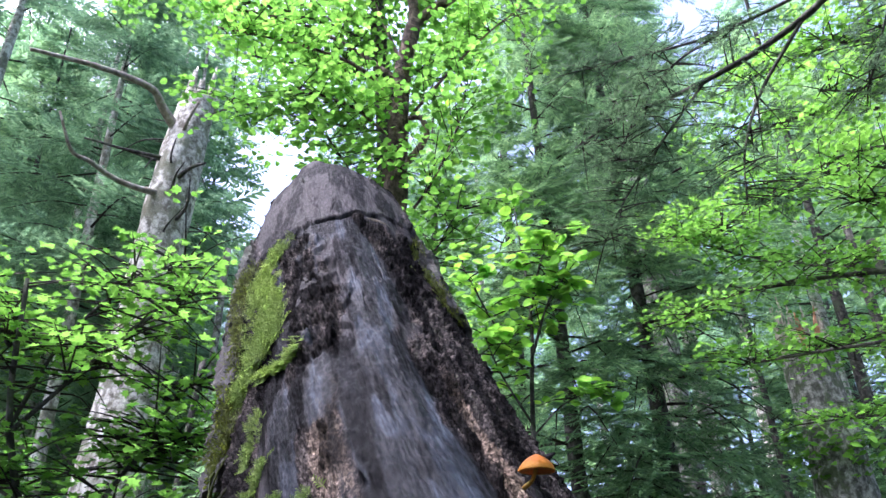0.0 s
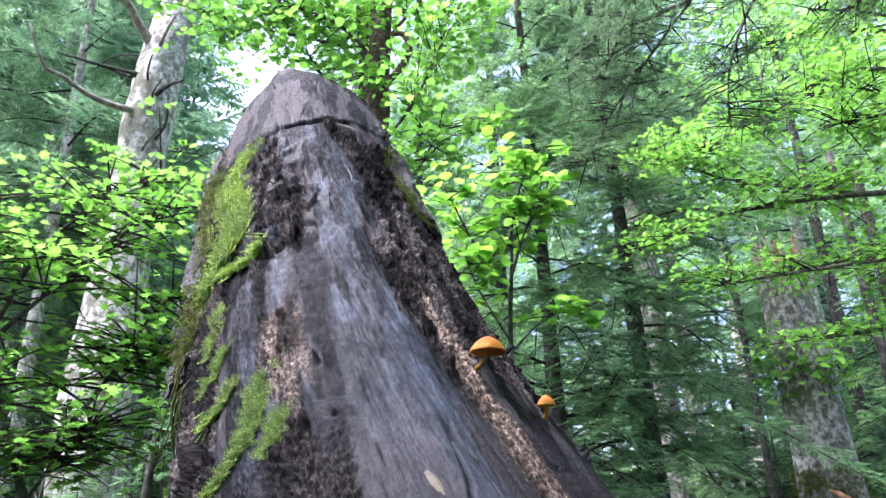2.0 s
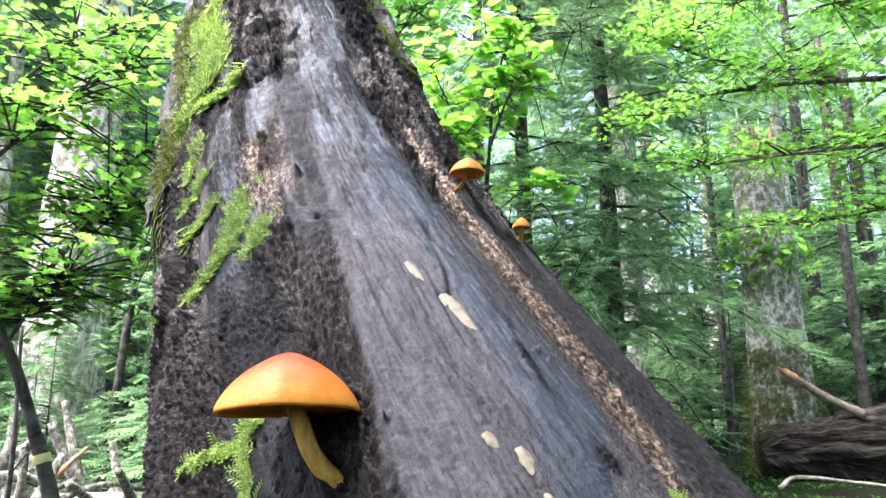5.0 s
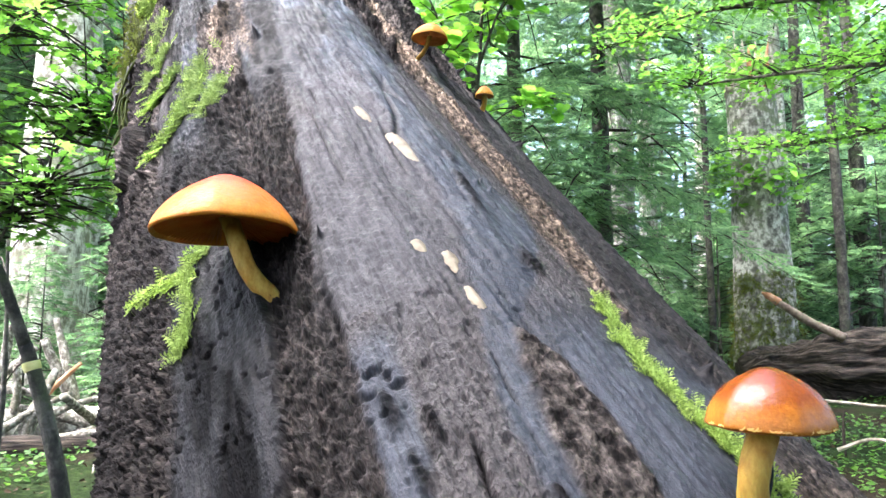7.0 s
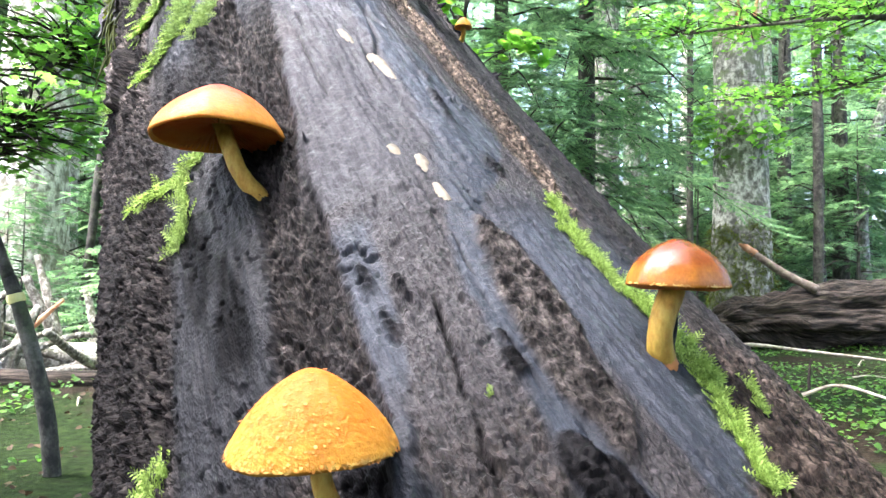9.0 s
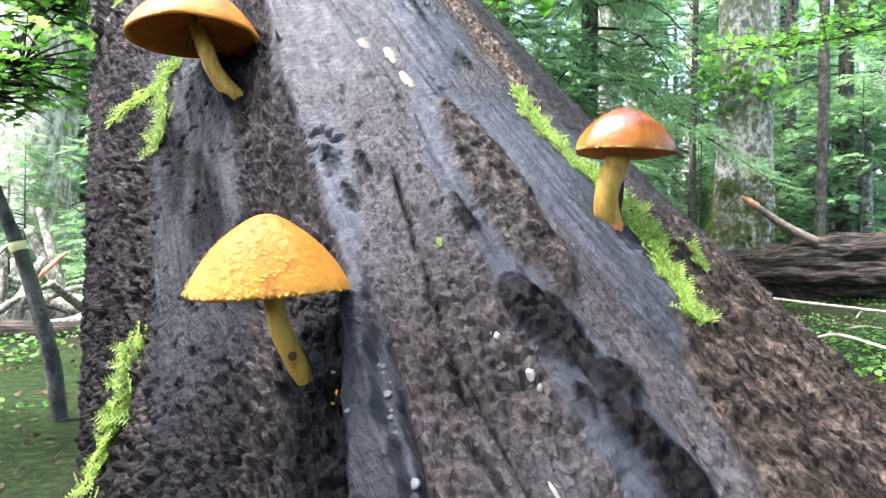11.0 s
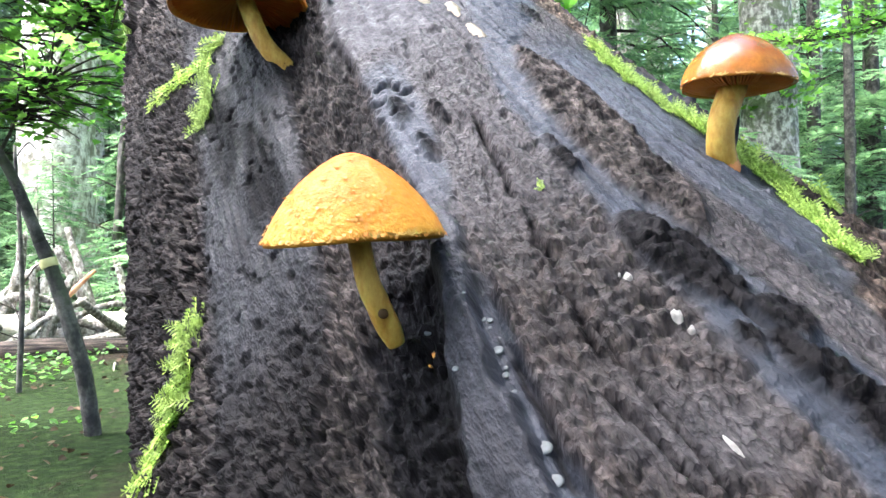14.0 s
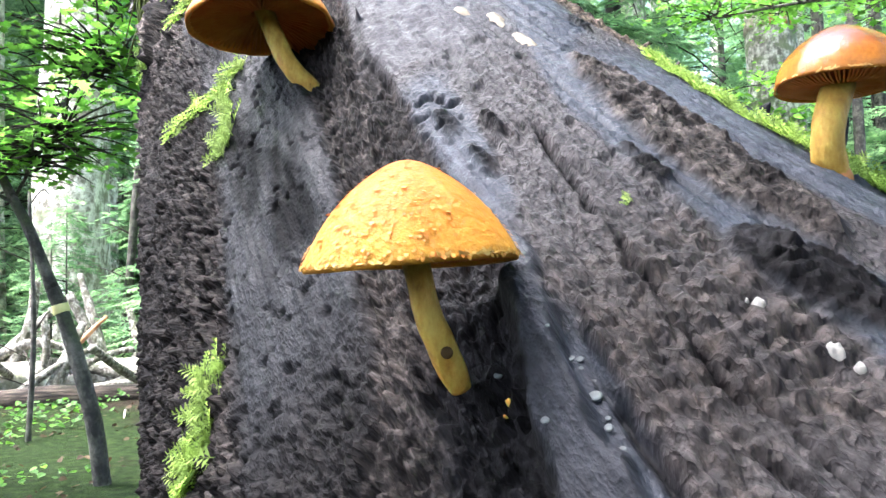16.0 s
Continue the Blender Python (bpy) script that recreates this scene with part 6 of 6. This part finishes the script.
# the broken snag with moss at its foot
def snag():
    ob = thing("broken_snag", "thick grey broken-topped dead tree, mossy at its foot", "tree", at=(0, 0, 0))
    ground_z = float(ground_height(4.22, 7.86))
    lump = lambda t, a: 1 + 0.35 * np.exp(-t * 14) * (1 + 0.35 * np.sin(4 * a)) + 0.04 * np.sin(3 * a + 5 * t)
    v, f, u = tube([(4.26, 7.86, ground_z - 0.1), (4.24, 7.86, 1.0), (4.22, 7.86, 2.3), (4.21, 7.87, 3.62)], [0.33, 0.32, 0.29, 0.26], 48, 110, 0.022, 7.0, 501, lump)
    part("trunk", mesh_np("trunk", v, f, True, u), M_SNAG_BARK, ob)
    g = np.random.default_rng(5)
    for i in range(22):
        a = i / 22 * 2 * np.pi
        h = 3.62 + (0.28 if 0.2 < (a / 6.28) < 0.65 else 0.10) + g.uniform(-0.06, 0.34)
        x, y = 4.21 + 0.235 * np.cos(a), 7.87 + 0.235 * np.sin(a)
        w = g.uniform(0.03, 0.055)
        v, f, _ = tube([(x, y, 3.45), (x + g.normal(0, 0.01), y, (3.5 + h) / 2), (x + g.normal(0, 0.03), y + g.normal(0, 0.02), h)], [w, w * 0.8, 0.006], 6, 8, 0.008, 20.0, i)
        part("splinter", mesh_np("splinter", v, f), M_SPLINTER if g.random() < 0.3 else M_DEADWOOD, ob)
    n = 3200
    a, z = g.uniform(0, 2 * np.pi, n), 0.05 + 1.3 * g.random(n) ** 1.6
    keep = np.cos(a - 3.9) > g.uniform(-1.2, 0.9, n)
    a, z = a[keep], z[keep]
    r = 0.345 + 0.1 * np.exp(-z * 5)
    pos = np.column_stack([4.25 + r * np.cos(a), 7.86 + r * np.sin(a), ground_z + z])
    out = np.column_stack([np.cos(a), np.sin(a), 0.2 + 0 * a])
    head = g.normal(0, 1, (len(a), 3)) + [0, 0, -0.3]
    v, f = scattered(SPRIG, SPRIG_F, pos, turns_from(head, out), g.uniform(0.05, 0.10, len(a)))
    part("moss", mesh_np("moss", v, f, False), M_OLD_MOSS, ob, "green moss on the foot", "stuff")
    az = g.uniform(2.6, 5.6, 260)
    pos = np.column_stack([4.22 + 0.42 * np.cos(az) + g.normal(0, 0.10, 260), 7.86 + 0.36 * np.sin(az) + g.normal(0, 0.06, 260), g.normal(2.42, 0.17, 260)])
    v, f = leaf_cloud(pos, 0.085, ROUND_LEAF, ROUND_F, 0.5, g)
    part("leaves", mesh_np("leaves", v, f, False), M_MAPLE, ob, "bright green leaves of a shoot on the trunk", "stuff")


snag()


# ---- fallen wood ----
def fallen_log(label, pts, radii, mat, seed, rough=0.03, sides=40, rings=90, grooves=0.0, scale=5.0, aniso=(1, 1, 0.35)):
    ob = thing("fallen_log", label, "log")
    lump = (lambda t, a: 1 + grooves * np.sin(9 * a + 6 * np.sin(7 * t)) * np.sin(4 * a + 11 * t) + 0.5 * grooves * np.sin(17 * a + 9 * t)) if grooves else None
    v, f, u = tube(pts, radii, sides, rings, rough, scale, seed, lump, aniso)
    part("wood", mesh_np("wood", v, f, True, u), mat, ob)
    return ob


fallen_log("rotten brown fallen log with deep grooves on the moss", [(3.72, 7.45, 0.26), (4.5, 7.3, 0.36), (5.6, 7.35, 0.46), (7.4, 7.6, 0.62)], [0.20, 0.30, 0.32, 0.34], M_ROTTEN, 601, 0.13, 130, 260, 0.05, 10.0, (0.16, 1, 1))
fallen_log("pale bark-stripped fallen log among dead sticks", [(-3.1, 4.85, 0.10), (-2.3, 5.0, 0.12), (-1.5, 5.25, 0.11)], [0.10, 0.11, 0.095], M_FIR_BARK, 602, 0.012, 24, 60)
fallen_log("dark fallen log lying on the ground", [(-2.9, 4.2, 0.03), (-2.0, 4.35, 0.05), (-1.1, 4.6, 0.03)], [0.07, 0.08, 0.06], M_ROTTEN, 603, 0.015, 20, 50)


def stick(label, pts, a, b, mat, seed):
    ob = thing("dead_branch", label, "branch", "dead branches on the ground")
    v, f, u = tube(pts, [a, (a + b) / 2, b], 9, 18, a * 0.25, 25.0, seed)
    part("wood", mesh_np("wood", v, f, True, u), mat, ob)
    return ob


stick("bleached dead pole leaning on a fallen log", [(-1.95, 5.15, 0.10), (-2.08, 5.13, 0.33), (-2.23, 5.1, 0.66)], 0.045, 0.028, M_STICK, 701)
stick("bleached dead pole leaning on a fallen log", [(-1.78, 5.25, 0.10), (-1.85, 5.3, 0.32), (-1.95, 5.4, 0.56)], 0.035, 0.024, M_STICK, 702)
stick("broken orange-brown branch end", [(-2.15, 5.0, 0.3), (-2.05, 5.05, 0.42), (-1.98, 5.1, 0.50)], 0.02, 0.014, M_SPLINTER, 703)
stick("bleached dead branch on a heap", [(-2.55, 4.95, 0.12), (-2.45, 5.0, 0.4), (-2.42, 5.05, 0.75)], 0.05, 0.025, M_STICK, 704)
stick("bleached dead branch on a heap", [(-2.75, 5.0, 0.2), (-2.4, 4.95, 0.34), (-2.1, 4.95, 0.28)], 0.04, 0.02, M_STICK, 705)
stick("bleached dead branch on a heap", [(-2.3, 4.85, 0.14), (-2.28, 4.9, 0.3), (-2.3, 4.9, 0.5)], 0.03, 0.02, M_STICK, 706)
stick("bleached dead branch on a heap", [(-2.1, 4.8, 0.16), (-1.8, 4.95, 0.28), (-1.45, 5.15, 0.20)], 0.025, 0.015, M_STICK, 707)
stick("bleached dead branch on a heap", [(-2.35, 4.6, 0.03), (-2.15, 4.75, 0.2), (-1.95, 4.9, 0.32)], 0.03, 0.018, M_STICK, 708)
peeled = stick("peeled pale branch with an orange broken end leaning on a log", [(4.62, 7.05, 0.66), (4.3, 7.15, 0.84), (3.98, 7.25, 1.08)], 0.05, 0.036, M_WEATHERED, 709)
v, f, u = tube([(4.06, 7.225, 1.02), (3.97, 7.252, 1.088), (3.90, 7.27, 1.13)], [0.041, 0.037, 0.012], 9, 12, 0.012, 30.0, 719)
part("broken_end", mesh_np("broken_end", v, f, True, u), M_SPLINTER, peeled, "orange splintered end")
stick("thin grey dead branch on the moss", [(3.35, 6.4, 0.06), (3.55, 6.45, 0.14), (3.9, 6.1, 0.12), (4.4, 5.6, 0.08)], 0.022, 0.008, M_DEADWOOD, 710)
stick("thin grey dead branch on the moss", [(2.55, 4.0, 0.05), (2.7, 3.9, 0.12), (2.75, 3.6, 0.10), (2.8, 3.2, 0.06)], 0.012, 0.005, M_DEADWOOD, 711)
stick("thin dark dead stick standing in the moss", [(2.72, 4.2, -0.02), (2.72, 4.2, 0.12), (2.73, 4.2, 0.24)], 0.012, 0.006, M_TWIG, 712)
stick("thin dark dead stick standing in the moss", [(3.6, 4.6, -0.02), (3.62, 4.6, 0.2), (3.58, 4.58, 0.42)], 0.010, 0.005, M_TWIG, 713)
g2 = np.random.default_rng(44)
for i in range(14):
    p = np.array([g2.uniform(-2.9, -1.5), g2.uniform(4.6, 5.3), 0.04])
    az, rise, ln = g2.uniform(0, 6.28), g2.uniform(0.1, 1.25), g2.uniform(0.45, 0.85)
    q = p + ln * np.array([math.cos(az) * math.cos(rise), math.sin(az) * math.cos(rise), math.sin(rise)])
    stick("bleached dead branch on a heap", [p, (p + q) / 2 + g2.normal(0, 0.015, 3), q], g2.uniform(0.028, 0.055), 0.022, M_STICK, 780 + i)
g1 = np.random.default_rng(88)
for i in range(34):
    x, y = (g1.uniform(1.3, 5.2), g1.uniform(2.4, 7.0)) if i % 2 else (g1.uniform(-3.2, -0.9), g1.uniform(2.6, 6.0))
    az, ln = g1.uniform(0, 6.28), g1.uniform(0.15, 0.55)
    z0, w = float(ground_height(x, y)), np.array([math.cos(az), math.sin(az), 0])
    p = np.array([x, y, z0 + 0.012])
    q = p + w * ln
    q[2] = float(ground_height(q[0], q[1])) + 0.02
    stick("thin fallen twig on the forest floor", [p, (p + q) / 2 + [0, 0, 0.02], q], 0.008, 0.003, M_DEADWOOD if i % 3 else M_TWIG, 720 + i)


# ---- herbs on the floor ----
def herbs():
    g = np.random.default_rng(99)
    n = 30000
    d = 1.5 + 9.0 * g.random(n) ** 0.8
    az = np.radians(g.uniform(-48, 52, n))
    x, y = d * np.sin(az), d * np.cos(az)
    keep = fbm(np.column_stack([x, y, 0 * x]) * 1.1, 3, 109) > np.where(x < 0, np.where(np.hypot(x, y) < 3.0, 0.51, np.where(np.hypot(x, y) < 4.2, 0.60, 0.62)), 0.40)
    x, y = x[keep], y[keep]
    z = ground_height(x, y) + g.uniform(0.01, 0.06, len(x))
    v, f = leaf_cloud(np.column_stack([x, y, z]), 0.030, ROUND_LEAF, ROUND_F, 0.35, g)
    tagged(part("ground_herbs", mesh_np("ground_herbs", v, f, False), M_HERB), "low bright green herbs and moss", "herbs", kind="stuff")


herbs()


def leaf_litter():
    """Old brown leaves and bits of bark on the floor."""
    g = np.random.default_rng(123)
    n = 12000
    d, az = 0.4 + 7.0 * g.random(n) ** 0.8, np.radians(g.uniform(-180, 180, n))
    x, y = d * np.sin(az), d * np.cos(az)
    z = ground_height(x, y) + g.uniform(0.003, 0.02, n)
    v, f = leaf_cloud(np.column_stack([x, y, z]), 0.026, ROUND_LEAF, ROUND_F, 0.5, g)
    tagged(part("leaf_litter", mesh_np("leaf_litter", v, f, False), M_LITTER), "old brown leaf litter on the ground", "leaf litter", kind="stuff")


leaf_litter()
